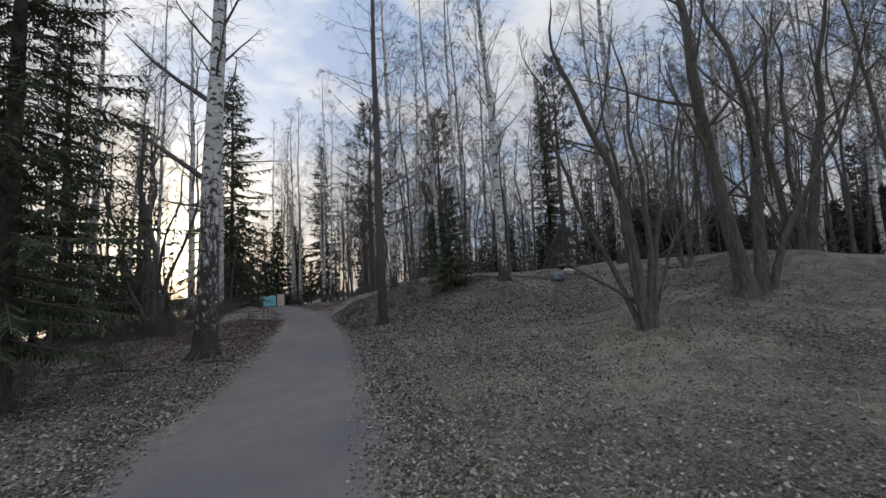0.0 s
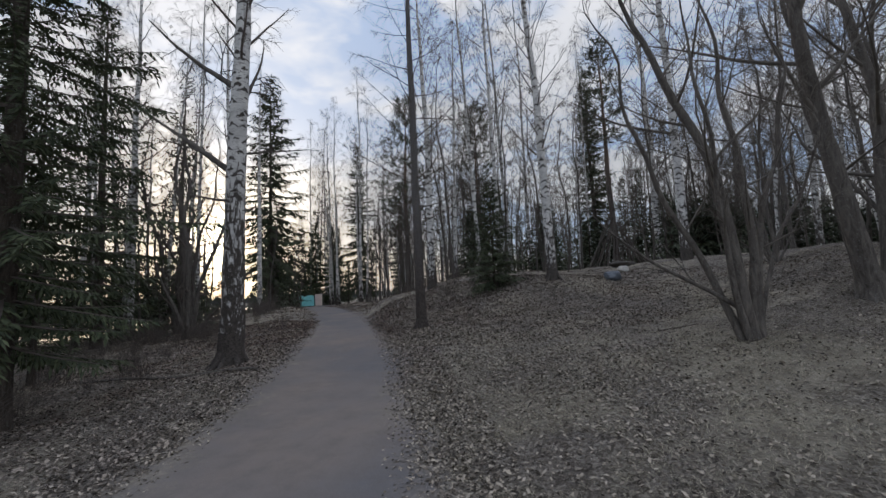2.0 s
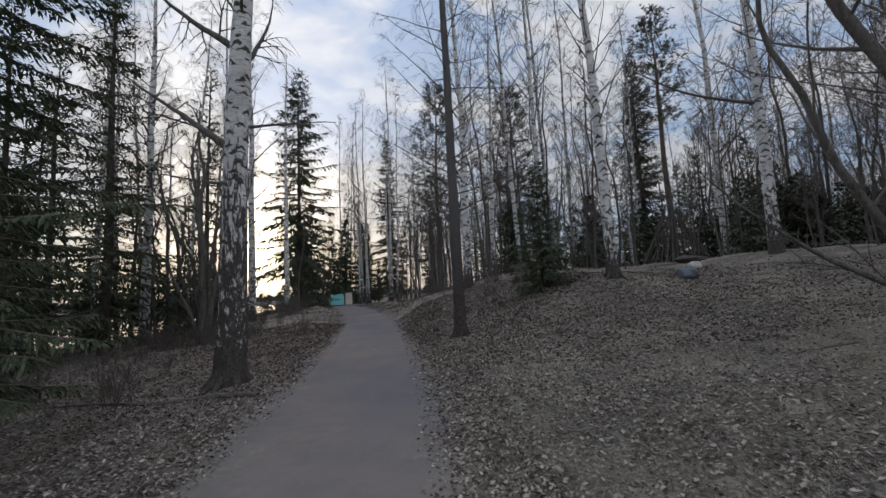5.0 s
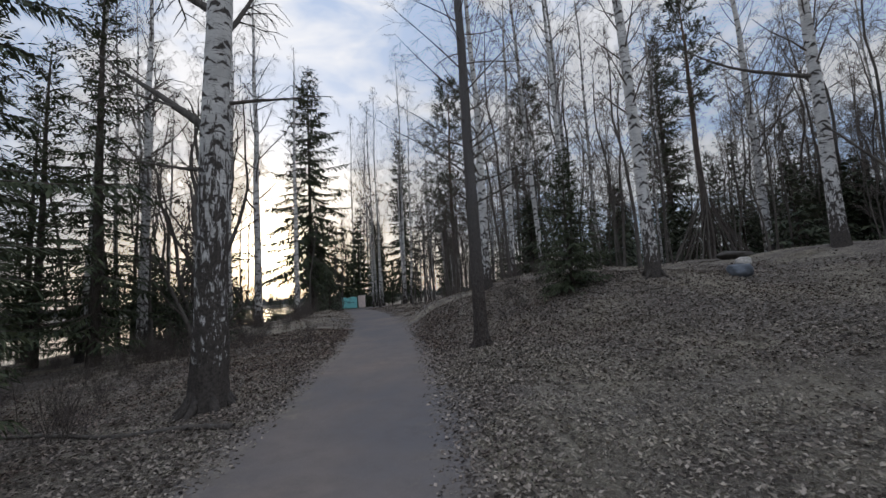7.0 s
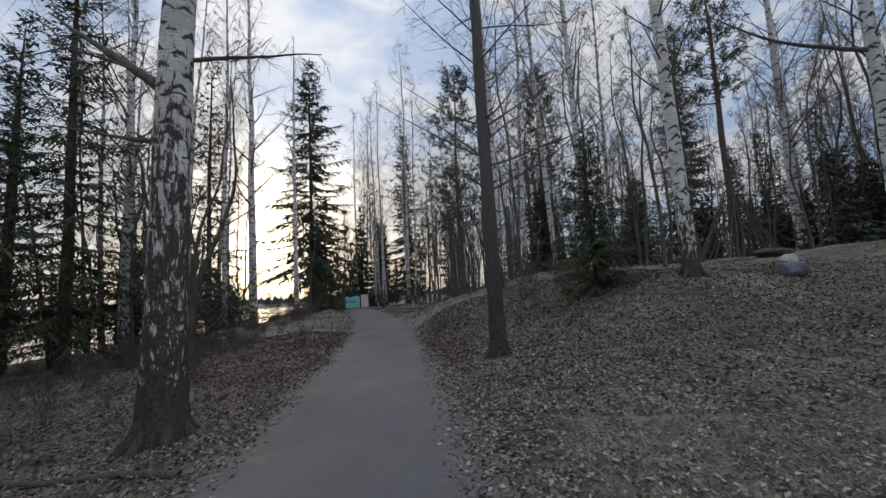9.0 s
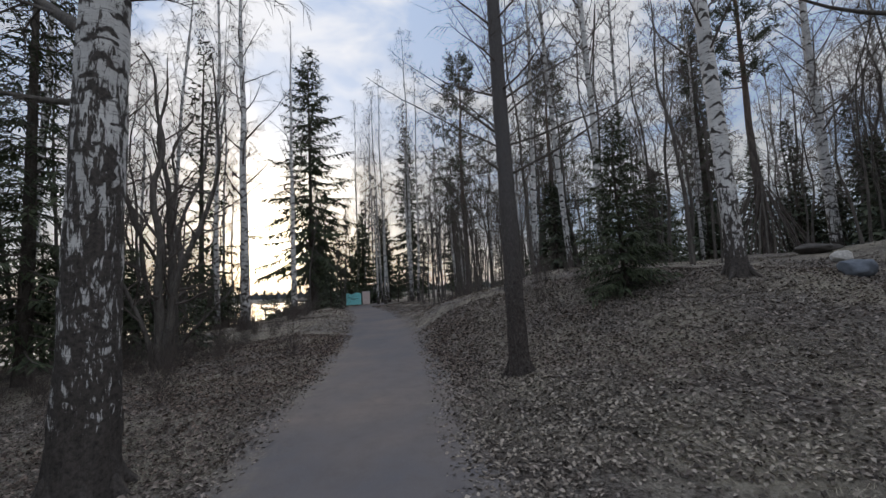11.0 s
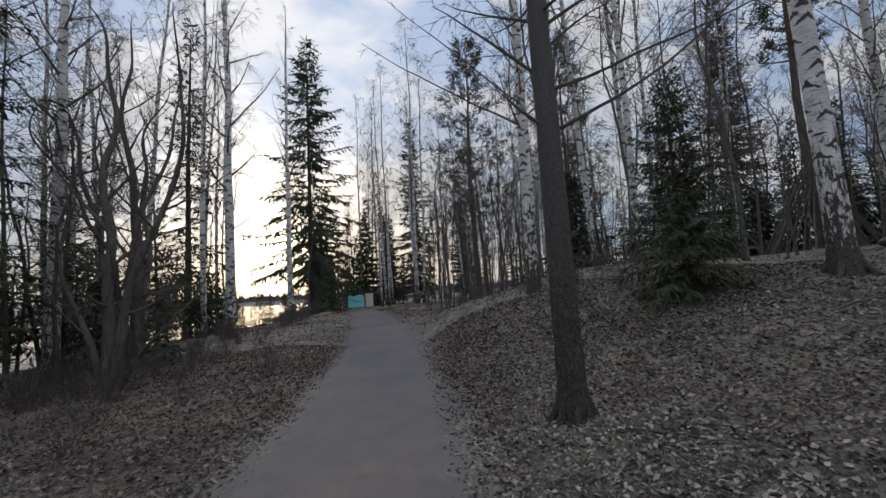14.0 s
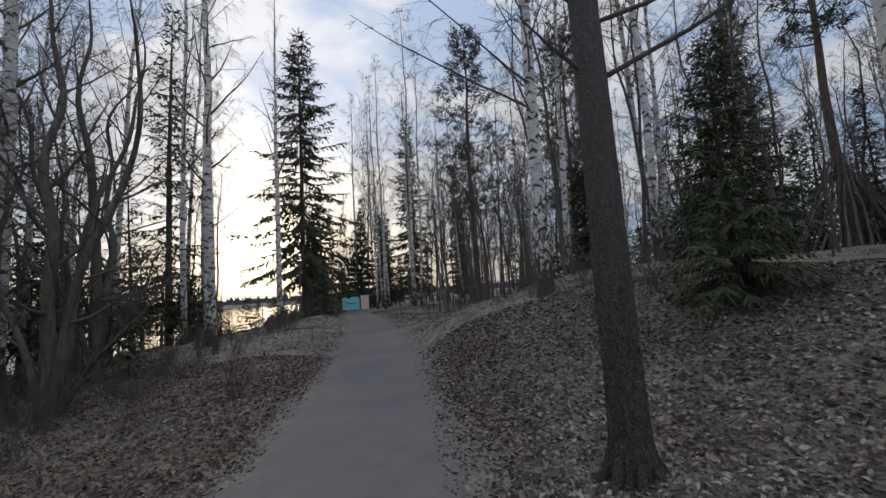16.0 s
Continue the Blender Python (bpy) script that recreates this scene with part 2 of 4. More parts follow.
M_GROUND, M_PATH = make_ground(), make_path()
M_BIRCH = make_birch("birch_bark", ((0.02, 0.45), (0.065, 0.19), (0.30, 0.12), (0.6, 0.0)))
M_BIRCH_OLD = make_birch("old_birch_bark", ((0.05, 0.5), (0.12, 0.21), (0.40, 0.18), (0.66, 0.13), (0.9, 0.03)))
M_PINE = make_bark("pine_bark", (0.055, 0.046, 0.042), (0.21, 0.18, 0.16), ((0.24, 0.16, 0.115), 5.0, 11.0), 11.0, 0.05)
M_PINE_NEAR = make_bark("old_conifer_bark", (0.055, 0.046, 0.042), (0.225, 0.195, 0.18), ((0.265, 0.25, 0.245), 1.0, 3.6), 30.0, 0.06, 0.5, 44.0)
M_DARK = make_bark("grey_bark", (0.056, 0.050, 0.046), (0.195, 0.176, 0.158), None, 12.0, 0.03)
M_SPRUCE_BARK = make_bark("spruce_bark", (0.04, 0.034, 0.03), (0.13, 0.11, 0.095), None, 14.0, 0.03)
M_TWIG = make_plain("twig_bark", (0.125, 0.105, 0.094), 0.85, 0.3, 5.0, 0)
M_TWIG_GREY = make_plain("grey_twig_bark", (0.135, 0.122, 0.108), 0.85, 0.3, 5.0, 0)
M_NEEDLE = make_foliage("spruce_needles", (0.044, 0.059, 0.038), (0.105, 0.123, 0.068))
M_NEEDLE_PINE = make_foliage("pine_needles", (0.05, 0.066, 0.046), (0.12, 0.135, 0.088))
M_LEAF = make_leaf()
M_GRASS = make_foliage("dry_grass", (0.10, 0.09, 0.07), (0.54, 0.49, 0.385))


# ---- mesh helpers ----
class Tubes:
    """Collects tapered round strands and turns them into one mesh."""

    def __init__(self):
        self.sets = {}

    def add(self, pts, radii, sides=3):
        self.sets.setdefault((len(pts), sides), []).append((pts, radii))

    def arrays(self):
        vs, fs, base = [], [], 0
        for (n, s), items in self.sets.items():
            P = np.array([i[0] for i in items], float)
            R = np.array([i[1] for i in items], float)
            T = np.gradient(P, axis=1)
            T /= np.linalg.norm(T, axis=2, keepdims=True) + 1e-9
            ref = np.where(np.abs(T[:, :1, 2:3]) > 0.8, np.array([1.0, 0, 0]), np.array([0, 0, 1.0]))
            A = np.cross(T, np.broadcast_to(ref, T.shape))
            A /= np.linalg.norm(A, axis=2, keepdims=True) + 1e-9
            B = np.cross(T, A)
            ang = np.arange(s) * 2 * np.pi / s
            V = P[:, :, None] + R[:, :, None, None] * (np.cos(ang)[:, None] * A[:, :, None] + np.sin(ang)[:, None] * B[:, :, None])
            m = len(items)
            idx = base + np.arange(m * n * s).reshape(m, n, s)
            q = np.stack([idx[:, :-1], np.roll(idx[:, :-1], -1, 2), np.roll(idx[:, 1:], -1, 2), idx[:, 1:]], -1)
            vs.append(V.reshape(-1, 3))
            fs.append(q.reshape(-1, 4))
            base += m * n * s
        return np.concatenate(vs), np.concatenate(fs)

    def mesh(self, name, mat, smooth=True):
        v, f = self.arrays()
        return raw_mesh(name, v, f, mat, smooth)


def raw_mesh(name, v, f, mat, smooth=False):
    me = bpy.data.meshes.new(name)
    me.from_pydata(v.tolist() if hasattr(v, "tolist") else v, [], f.tolist() if hasattr(f, "tolist") else f)
    me.materials.append(mat)
    if smooth:
        me.polygons.foreach_set("use_smooth", [True] * len(me.polygons))
    me.update()
    return me


def child(name, me, parent, label=""):
    ob = new(name, me)
    ob.parent = parent
    if label:
        tagged(ob, label)
    return ob


def part(name, bm, mat, parent, label=""):
    me = bpy.data.meshes.new(name)
    bm.to_mesh(me)
    bm.free()
    me.materials.append(mat)
    return child(name, me, parent, label)


def thing(name, label, category, group="", kind=""):
    return tagged(new(name), label, category, group, kind)


# ---- lie of the land ----
def path_x(y):
    yy = np.clip(y, -30, 38)
    return -1.15 - 0.19 * yy - 0.0055 * yy * yy - 0.2 * (np.maximum(y, 38) - 38)


def path_z(y):
    return 0.05 + 0.045 * np.clip(y, -20, 13) + 0.024 * np.clip(y - 13, 0, 22)


RISE = [(1, 7, -0.08), (5, 7, 0.15), (9, 7, -0.62),
        (-3, 12, 0.57), (1, 12, -0.47), (5, 12, -0.22), (9, 12, 1.32),
        (-3, 16, -1.46), (1, 16, 1.35), (5, 16, -0.73), (9, 16, 0.11),
        (-3, 20, 1.12), (1, 20, 0.22), (5, 20, -0.11), (9, 20, 1.09),
        (-3, 26, 0.15), (1, 26, 0.86), (5, 26, 0.0), (9, 26, 0.41)]


# knolls and banks beside the path: x, y, height, spread
KNOLLS = [(-2.25, 13.6, 0.12, 1.4), (2.25, 16.9, 0.36, 1.3), (3.9, 8.0, 0.18, 1.8), (-14.4, 22.7, 0.45, 3.0), (-11.4, 15.7, 0.16, 2.2), (-17.2, 30.7, 0.4, 3.5)]


def smooth(a, lo, hi):
    t = np.clip((a - lo) / (hi - lo), 0, 1)
    return t * t * (3 - 2 * t)


def land(x, y):
    """Height of the ground: a level path, a wooded rise on one hand and a bank down to the lake on the other."""
    x, y = np.asarray(x, float), np.asarray(y, float)
    u = x - path_x(y)
    z = path_z(y)
    w = smooth(u, 1.0, 2.5)
    hill = 0.07 * np.clip(u - 1.5, 0, 13)
    for cx, cy, a in RISE:
        hill = hill + a * np.exp(-((x - cx) ** 2 + (y - cy) ** 2) / (2 * 3.6 ** 2))
    z = z + w * hill
    left = smooth(-u, 1.2, 7.0)
    z = z - left * (0.12 + 0.012 * np.clip(y, 0, 40))
    z = z - 2.6 * smooth(-x - 0.7 * np.clip(y - 40, 0, 60), 19.5, 27.0) * smooth(-u, 2.5, 8.0)
    bumps = 0.05 * np.sin(x * 1.3 + 0.7 * y) * np.sin(y * 1.1 - 0.5 * x) + 0.03 * np.sin(2.9 * x + 1.0) * np.sin(2.6 * y)
    aside = smooth(np.abs(u), 1.2, 2.6)
    for cx, cy, a, wide in KNOLLS:
        z = z + aside * a * np.exp(-((x - cx) ** 2 + (y - cy) ** 2) / (2 * wide ** 2))
    return z + bumps * smooth(np.abs(u), 1.3, 2.6)


def ground_z(x, y):
    return float(land(x, y))


def axis(near_lo, near_hi, step, far):
    a = list(np.arange(near_lo, near_hi, step))
    d, hi, lo = step, near_hi, near_lo
    while hi < far:
        a.append(hi)
        d *= 1.35
        hi += d
    d = step
    while lo > -far:
        d *= 1.35
        lo -= d
        a.insert(0, lo)
    return np.array(a)


def build_ground():
    xs, ys = axis(-30, 26, 0.36, 2500), axis(-6, 46, 0.36, 2500)
    X, Y = np.meshgrid(xs, ys)
    Z = land(X, Y)
    far = np.hypot(X, Y)
    lakeward = smooth(-X - 0.7 * np.clip(Y - 40, 0, 60), 24, 60)
    Z = Z - 3.0 * lakeward * (far < 620)
    Z = Z + (far > 620) * lakeward * 6.0
    n, k = len(ys), len(xs)
    idx = np.arange(n * k).reshape(n, k)
    q = np.stack([idx[:-1, :-1], idx[:-1, 1:], idx[1:, 1:], idx[1:, :-1]], -1).reshape(-1, 4)
    tagged(new("ground", raw_mesh("ground", np.stack([X, Y, Z], -1).reshape(-1, 3), q, M_GROUND, True)),
           "brown leaf litter and dry grass on rising woodland ground", "ground", kind="structure")


def build_path():
    ys = np.arange(-12, 52, 0.2)
    rows = []
    for y in ys:
        c = float(path_x(y))
        wl = 1.13 + 0.10 * math.sin(1.7 * y) + 0.06 * math.sin(4.3 * y + 1)
        wr = 1.25 + 0.09 * math.sin(1.3 * y + 2) + 0.06 * math.sin(5.1 * y)
        slope = 0.19 + 0.011 * min(max(y, -30), 38)
        for s in np.linspace(-1, 1, 13):
            w = (wl if s < 0 else wr) * s * 1.3
            x, yy = c + w, y + w * slope * 0.6
            z = ground_z(x, yy) + 0.028 * (1 - abs(s) ** 6) - 0.016 * abs(s) ** 6
            rows.append((x, yy, z))
    k, n = 13, len(ys)
    idx = np.arange(n * k).reshape(n, k)
    q = np.stack([idx[:-1, :-1], idx[:-1, 1:], idx[1:, 1:], idx[1:, :-1]], -1).reshape(-1, 4)
    me = raw_mesh("path", rows, q, M_PATH, True)
    me.attributes.new("verge", "FLOAT", "POINT").data.foreach_set("value", [abs(a) for _ in ys for a in np.linspace(-1, 1, 13)])
    tagged(new("path", me), "grey-brown trodden fine gravel footpath through the wood", "footpath", kind="structure")


def build_lake():
    m, nt, b = material("lake_water", 0.08, 0.5)
    b.inputs["Base Color"].default_value = (0.02, 0.028, 0.03, 1)
    n = noise_tex(nt, coords(nt, (1, 0.4, 1)), 1.2, 4)
    relief(nt, b, n, 0.15, 0.05)
    v = [(-2400, -2400, -1.25), (-18, -2400, -1.25), (-18, 2400, -1.25), (-2400, 2400, -1.25)]
    tagged(new("lake_water", raw_mesh("lake_water", v, [(0, 1, 2, 3)], m)), "still pale lake water reflecting the evening sky", "lake", kind="structure")


build_ground()
build_path()
build_lake()


# ---- trees ----
def vec(az, el, length=1.0):
    return np.array((math.cos(az) * math.cos(el), math.sin(az) * math.cos(el), math.sin(el))) * length


def bend(rng, start, way, length, n, up=0.0, wobble=0.12):
    """A strand from start that wavers on its way and turns up or droops by its end."""
    pts, p, d = [np.array(start, float)], np.array(start, float), np.array(way, float)
    for i in range(n - 1):
        d = d + np.array((rng.uniform(-1, 1), rng.uniform(-1, 1), rng.uniform(-1, 1))) * wobble + np.array((0, 0, up / (n - 1)))
        d = d / np.linalg.norm(d)
        p = p + d * length / (n - 1)
        pts.append(p)
    return pts


def at(pts, s):
    f = s * (len(pts) - 1)
    i = min(int(f), len(pts) - 2)
    return pts[i] + (pts[i + 1] - pts[i]) * (f - i), (pts[i + 1] - pts[i]) / (np.linalg.norm(pts[i + 1] - pts[i]) + 1e-9)


def side_way(rng, d, spread):
    r = np.array((rng.gauss(0, 1), rng.gauss(0, 1), rng.gauss(0, 1)))
    r = r - d * (r @ d)
    r /= np.linalg.norm(r) + 1e-9
    w = d + r * spread
    return w / np.linalg.norm(w)


def stem(rng, h, r, lean=(0, 0), wander=0.15, n=16, flare=0.35, start=(0, 0, -0.12), tip=0.06):
    pts, rad = [], []
    ph = [rng.uniform(0, 6.28) for _ in range(4)]
    for i in range(n):
        s = (i / (n - 1)) ** 1.35
        wx = wander * s * (math.sin(ph[0] + 4 * s) + 0.5 * math.sin(ph[1] + 9 * s) + 0.25 * math.sin(ph[2] + 23 * s)) + lean[0] * h * s
        wy = wander * s * (math.sin(ph[2] + 4 * s) + 0.5 * math.sin(ph[3] + 9 * s) + 0.25 * math.sin(ph[1] + 21 * s)) + lean[1] * h * s
        if i == 0:
            wx = wy = 0
        pts.append(np.array((start[0] + wx, start[1] + wy, start[2] + s * h)))
        z = s * h
        rad.append(r * ((1 - s) ** 0.75 * (1 - tip) + tip) * (1 + flare * math.exp(-z / 0.35)))
    return pts, rad


def fork(rng, twigs, limb, r, subs, fine, reach, droop, thin=0.003, coarse=False):
    """Side branches and twigs along one limb."""
    L = sum(np.linalg.norm(limb[i + 1] - limb[i]) for i in range(len(limb) - 1))
    for k in range(subs):
        s = 0.2 + 0.8 * (k + rng.random()) / subs
        p, d = at(limb, s)
        ln = max(0.25, reach * L * (1.15 - s) * rng.uniform(0.6, 1.2))
        sub = bend(rng, p, side_way(rng, d, 0.9), ln, 3 if coarse else 4, droop, 0.16)
        rr = max(thin * 1.3, r * 0.42 * (1.1 - s))
        twigs.add(sub, [rr * (1 - 0.65 * i / (len(sub) - 1)) for i in range(len(sub))], 3)
        for j in range(fine):
            p2, d2 = at(sub, 0.15 + 0.85 * (j + rng.random()) / fine)
            tw = bend(rng, p2, side_way(rng, d2, 0.85), ln * rng.uniform(0.3, 0.65) + 0.08, 2 if coarse else 3, droop * 1.3, 0.2)
            r3 = max(thin, rr * 0.5)
            twigs.add(tw, [r3, r3 * 0.5] if coarse else [r3, r3 * 0.8, r3 * 0.45], 3)


def bare_tree(seed, name, label, category, h, r, bark, twig_mat, limbs=26, first=0.25, length=0.24, angle=(25, 60), subs=6, fine=4, droop=-0.4,
              lean=(0, 0), wander=0.15, stems=None, extra=(), group="", sides=10, flare=0.35, up=0.3, pieces=True, thin=0.0038, roots=0, stout=0.34, rugged=0.0):
    """A leafless tree: stems, limbs and twigs. extra: limbs of their own as (height, azimuth, elevation, length, radius, bend)."""
    rng = random.Random(seed)
    root = thing(name, label, category, group)
    crown = Tubes()
    trunks = stems or [(0, 0, lean, h, r)]
    pts0 = None
    for sx, sy, ln, hh, rr in trunks:
        body = Tubes()
        pts, rad = stem(rng, hh, rr, ln, wander, 90 if rugged else 24 if pieces else 14, flare, (sx, sy, -0.15))
        pts0 = pts0 or pts
        body.add(pts, rad, sides)
        for k in range(roots):
            az = 6.283 * (k + rng.random() * 0.6) / roots
            q = [pts[0] + np.array((math.cos(az), math.sin(az), 0)) * rr * d + np.array((0, 0, z)) for d, z in ((0.55, 0.62), (0.95, 0.30), (1.5, 0.15), (2.3, 0.04))]
            body.add(q, [rr * 0.30, rr * 0.34, rr * 0.28, rr * 0.10], 7)
        me = body.mesh("trunk", bark)
        if rugged:
            for v in me.vertices:
                q = min(len(pts) - 1, max(0, int((max(v.co.z + 0.15, 0) / hh) ** (1 / 1.35) * (len(pts) - 1))))
                out = Vector((v.co.x - pts[q][0], v.co.y - pts[q][1], 0.0))
                if out.length > 1e-4:
                    out.normalize()
                    k = Vector((out.x * 5.5, out.y * 5.5, v.co.z * 1.6))
                    ridge = abs(noise.noise(k)) * 2 - 0.5 + 0.6 * noise.noise(k * 2.7)
                    v.co += out * rugged * ridge * (0.35 + 0.65 * math.exp(-max(v.co.z, 0) / 2.2))
            me.update()
        child("trunk", me, root)
        turn = rng.uniform(0, 6.28)
        for k in range(limbs):
            s = first + (0.97 - first) * (k + rng.random() * 0.8) / limbs
            p, d = at(pts, s ** (1 / 1.35))
            turn += 2.4 + rng.uniform(-0.4, 0.4)
            f = (s - first) / (1 - first)
            L = hh * length * (1.05 - f) ** 0.7 * rng.uniform(0.6, 1.15) * (0.55 + 0.45 * min(1, f * 4))
            el = radians(rng.uniform(*angle)) + 0.35 * f
            bough = Tubes() if pieces else crown
            lim = bend(rng, p, vec(turn, el), L, 7, up, 0.12)
            lr = max(0.007, rr * (1 - s) ** 0.75 * stout)
            bough.add(lim if pieces else lim[::2], [lr * (1 - 0.8 * i / 6) for i in range(0, 7, 1 if pieces else 2)], 5 if pieces else 3)
            fork(rng, bough, lim, lr, subs, fine, 0.42, droop, thin, not pieces)
            if pieces:
                child("limb", bough.mesh("limb", twig_mat), root)
    for z, az, el, L, lr, upw in extra:
        q = min(range(len(pts0)), key=lambda i: abs(pts0[i][2] - z))
        p = np.array((pts0[q][0], pts0[q][1], z))
        big = Tubes()
        lim = bend(rng, p, vec(radians(az), radians(el)), L, 12, upw, 0.08)
        big.add(lim, [lr * (1 - 0.82 * i / 11) for i in range(12)], 7)
        fork(rng, big, lim, lr, 8, 5, 0.3, droop, thin)
        child("limb", big.mesh("limb", M_DARK), root, "dark bare lower limb")
    if crown.sets:
        child("crown", crown.mesh("crown", twig_mat), root, "bare twigs with no leaves")
    return root


def sprays(V, F, rng, p, d, ln, wid, hang, coarse=False):
    """A small flat needle spray with a ragged outline."""
    up = np.array((0, 0, 1.0))
    side = np.array((d[1], -d[0], 0.0))
    side /= np.linalg.norm(side) + 1e-9
    side = side * math.cos(hang) + up * math.sin(hang)
    b = len(V)
    if coarse:
        m = p + d * ln * 0.45
        V.extend((p, m + side * wid, p + d * ln + np.array((0, 0, -0.12 * ln)), m - side * wid * 0.85))
        F.append((b, b + 1, b + 2, b + 3))
        return
    tip = p + d * ln + np.array((0, 0, -0.15 * ln))
    m1, m2 = p + d * ln * 0.35, p + d * ln * 0.7 + np.array((0, 0, -0.05 * ln))
    V.extend((p, m1 + side * wid, m1 - side * wid * 0.9, m1 + d * ln * 0.05, m2 + side * wid * 0.75, m2 - side * wid * 0.8, tip))
    F.extend(((b, b + 1, b + 3, b + 2), (b + 3, b + 4, b + 6, b + 5)))


def two_tone(name, wood, V, F, bark, needles):
    """One mesh of twig wood and needle sprays."""
    wv, wf = wood.arrays()
    me = raw_mesh(name, wv.tolist() + [tuple(p) for p in V], wf.tolist() + [tuple(i + len(wv) for i in f) for f in F], bark)
    me.materials.append(needles)
    me.polygons.foreach_set("material_index", [0] * len(wf) + [1] * len(F))
    return me


def conifer(seed, name, label, category, h, r, radius, first=0.1, whorls=30, per=6, dens=9, bark=None, needles=None, droop=-0.5, gap=0.0, shape=1.0,
            spray=(0.34, 0.03), group="", pieces=False, tilt=-18, coarse=False):
    """A spruce: a straight stem and tiers of drooping boughs hung with needle sprays."""
    rng = random.Random(seed)
    root = thing(name, label, category, group)
    body, wood = Tubes(), Tubes()
    needles = needles or M_NEEDLE
    pts, rad = stem(rng, h, r, (0, 0), 0.05, 12, 0.25, (0, 0, -0.15), 0.03)
    body.add(pts, rad, 9)
    child("trunk", body.mesh("trunk", bark or M_SPRUCE_BARK), root)
    V, F = [], []
    for k in range(whorls):
        s = first + (0.985 - first) * (k / (whorls - 1))
        f = (s - first) / (1 - first)
        tier = rng.uniform(0.75, 1.1)
        reach = radius * (1 - f) ** (0.8 * shape) * (0.7 + 0.3 * min(1, f * 6)) * tier + 0.12
        for j in range(per):
            if rng.random() < gap:
                continue
            if pieces:
                wood, V, F = Tubes(), [], []
            az = 6.283 * (j + rng.random() * 0.8) / per + k * 0.7
            L = reach * rng.uniform(0.55, 1.15)
            el = radians(tilt + 55 * f ** 1.2) + rng.uniform(-0.12, 0.12)
            p, _ = at(pts, s ** (1 / 1.35))
            lim = bend(rng, p + np.array((0, 0, rng.uniform(-0.1, 0.1))), vec(az, el), L, 5, 0.22 + 0.1 * droop, 0.06)
            rr = max(0.006, r * 0.16 * (1 - f) + 0.004)
            wood.add(lim, [rr, rr * 0.8, rr * 0.6, rr * 0.4, rr * 0.25], 3)
            n = max(5, int(dens * L * 2))
            for q in range(n):
                t = 0.12 + 0.88 * (q + rng.random()) / n
                pp, dd = at(lim, t)
                sgn = 1 if q % 2 else -1
                out = np.array((dd[1], -dd[0], 0.0)) * sgn
                w = dd * rng.uniform(0.3, 1.0) + out * rng.uniform(0.35, 1.0) + np.array((0, 0, rng.uniform(-0.8, 0.02)))
                w /= np.linalg.norm(w)
                ln = spray[0] * rng.uniform(0.5, 1.35) * (0.65 + 0.35 * (1 - f))
                sprays(V, F, rng, pp, w, ln, spray[1] * rng.uniform(0.6, 1.4), rng.uniform(-0.9, 0.9), coarse)
            sprays(V, F, rng, lim[-1], (lim[-1] - lim[-2]) / (np.linalg.norm(lim[-1] - lim[-2]) + 1e-9), spray[0] * 0.9, spray[1], 0)
            if pieces:
                child("bough", two_tone("bough", wood, V, F, M_TWIG, needles), root)
    if not pieces:
        child("crown", two_tone("crown", wood, V, F, M_TWIG, needles), root, "dark green needle sprays")
    return root


def pine_tree(seed, name, label, category, h, r, radius, first=0.5, limbs=34, tufts=24, group="", bark=None):
    """A pine: bare lower stem, upturned limbs and round needle tufts."""
    rng = random.Random(seed)
    root = thing(name, label, category, group)
    body, wood = Tubes(), Tubes()
    pts, rad = stem(rng, h, r, (0, 0), 0.15, 14, 0.25)
    body.add(pts, rad, 9)
    V, F = [], []
    turn = 0
    for k in range(limbs):
        s = first + (0.98 - first) * k / (limbs - 1)
        f = (s - first) / (1 - first)
        turn += 2.4 + rng.uniform(-0.3, 0.3)
        L = (radius * (1 - f) ** 0.5 * (0.6 + 0.4 * min(1, f * 3)) + 0.25) * rng.uniform(0.55, 1.2)
        p, _ = at(pts, s ** (1 / 1.35))
        lim = bend(rng, p, vec(turn, radians(rng.uniform(-12, 22) + 34 * f * f)), L, 5, 0.3, 0.14)
        rr = max(0.01, r * 0.22 * (1 - f))
        wood.add(lim, [rr, rr * 0.8, rr * 0.6, rr * 0.45, rr * 0.3], 4)
        for q in range(tufts):
            # a branchlet that ends in short fans of needles
            pp, dd = at(lim, 0.3 + 0.7 * (q + rng.random()) / tufts)
            tw = bend(rng, pp, side_way(rng, dd, 0.9), rng.uniform(0.25, 0.75), 3, 0.35, 0.15)
            wood.add(tw, [0.011, 0.009, 0.006], 3)
            for s2 in (0.45, 0.72, 1.0):
                p2, d2 = at(tw, s2)
                for n in range(5):
                    sprays(V, F, rng, p2, side_way(rng, d2, 0.9), rng.uniform(0.16, 0.34), rng.uniform(0.018, 0.034), rng.uniform(-1.2, 1.2), True)
    child("trunk", body.mesh("trunk", bark or M_PINE), root)
    child("crown", two_tone("crown", wood, V, F, M_TWIG, M_NEEDLE_PINE), root, "grey-green needle tufts")
    return root


def stand(x, y, rz=0.0, sc=1.0, sz=None, rx=0.0, ry=0.0, sink=0.0):
    return pose(x, y, ground_z(x, y) - sink, rx, ry, rz) @ Matrix.Diagonal((sc, sc, sz or sc, 1))


def put(ob, *a, **k):
    ob.matrix_basis = stand(*a, **k)
    return ob


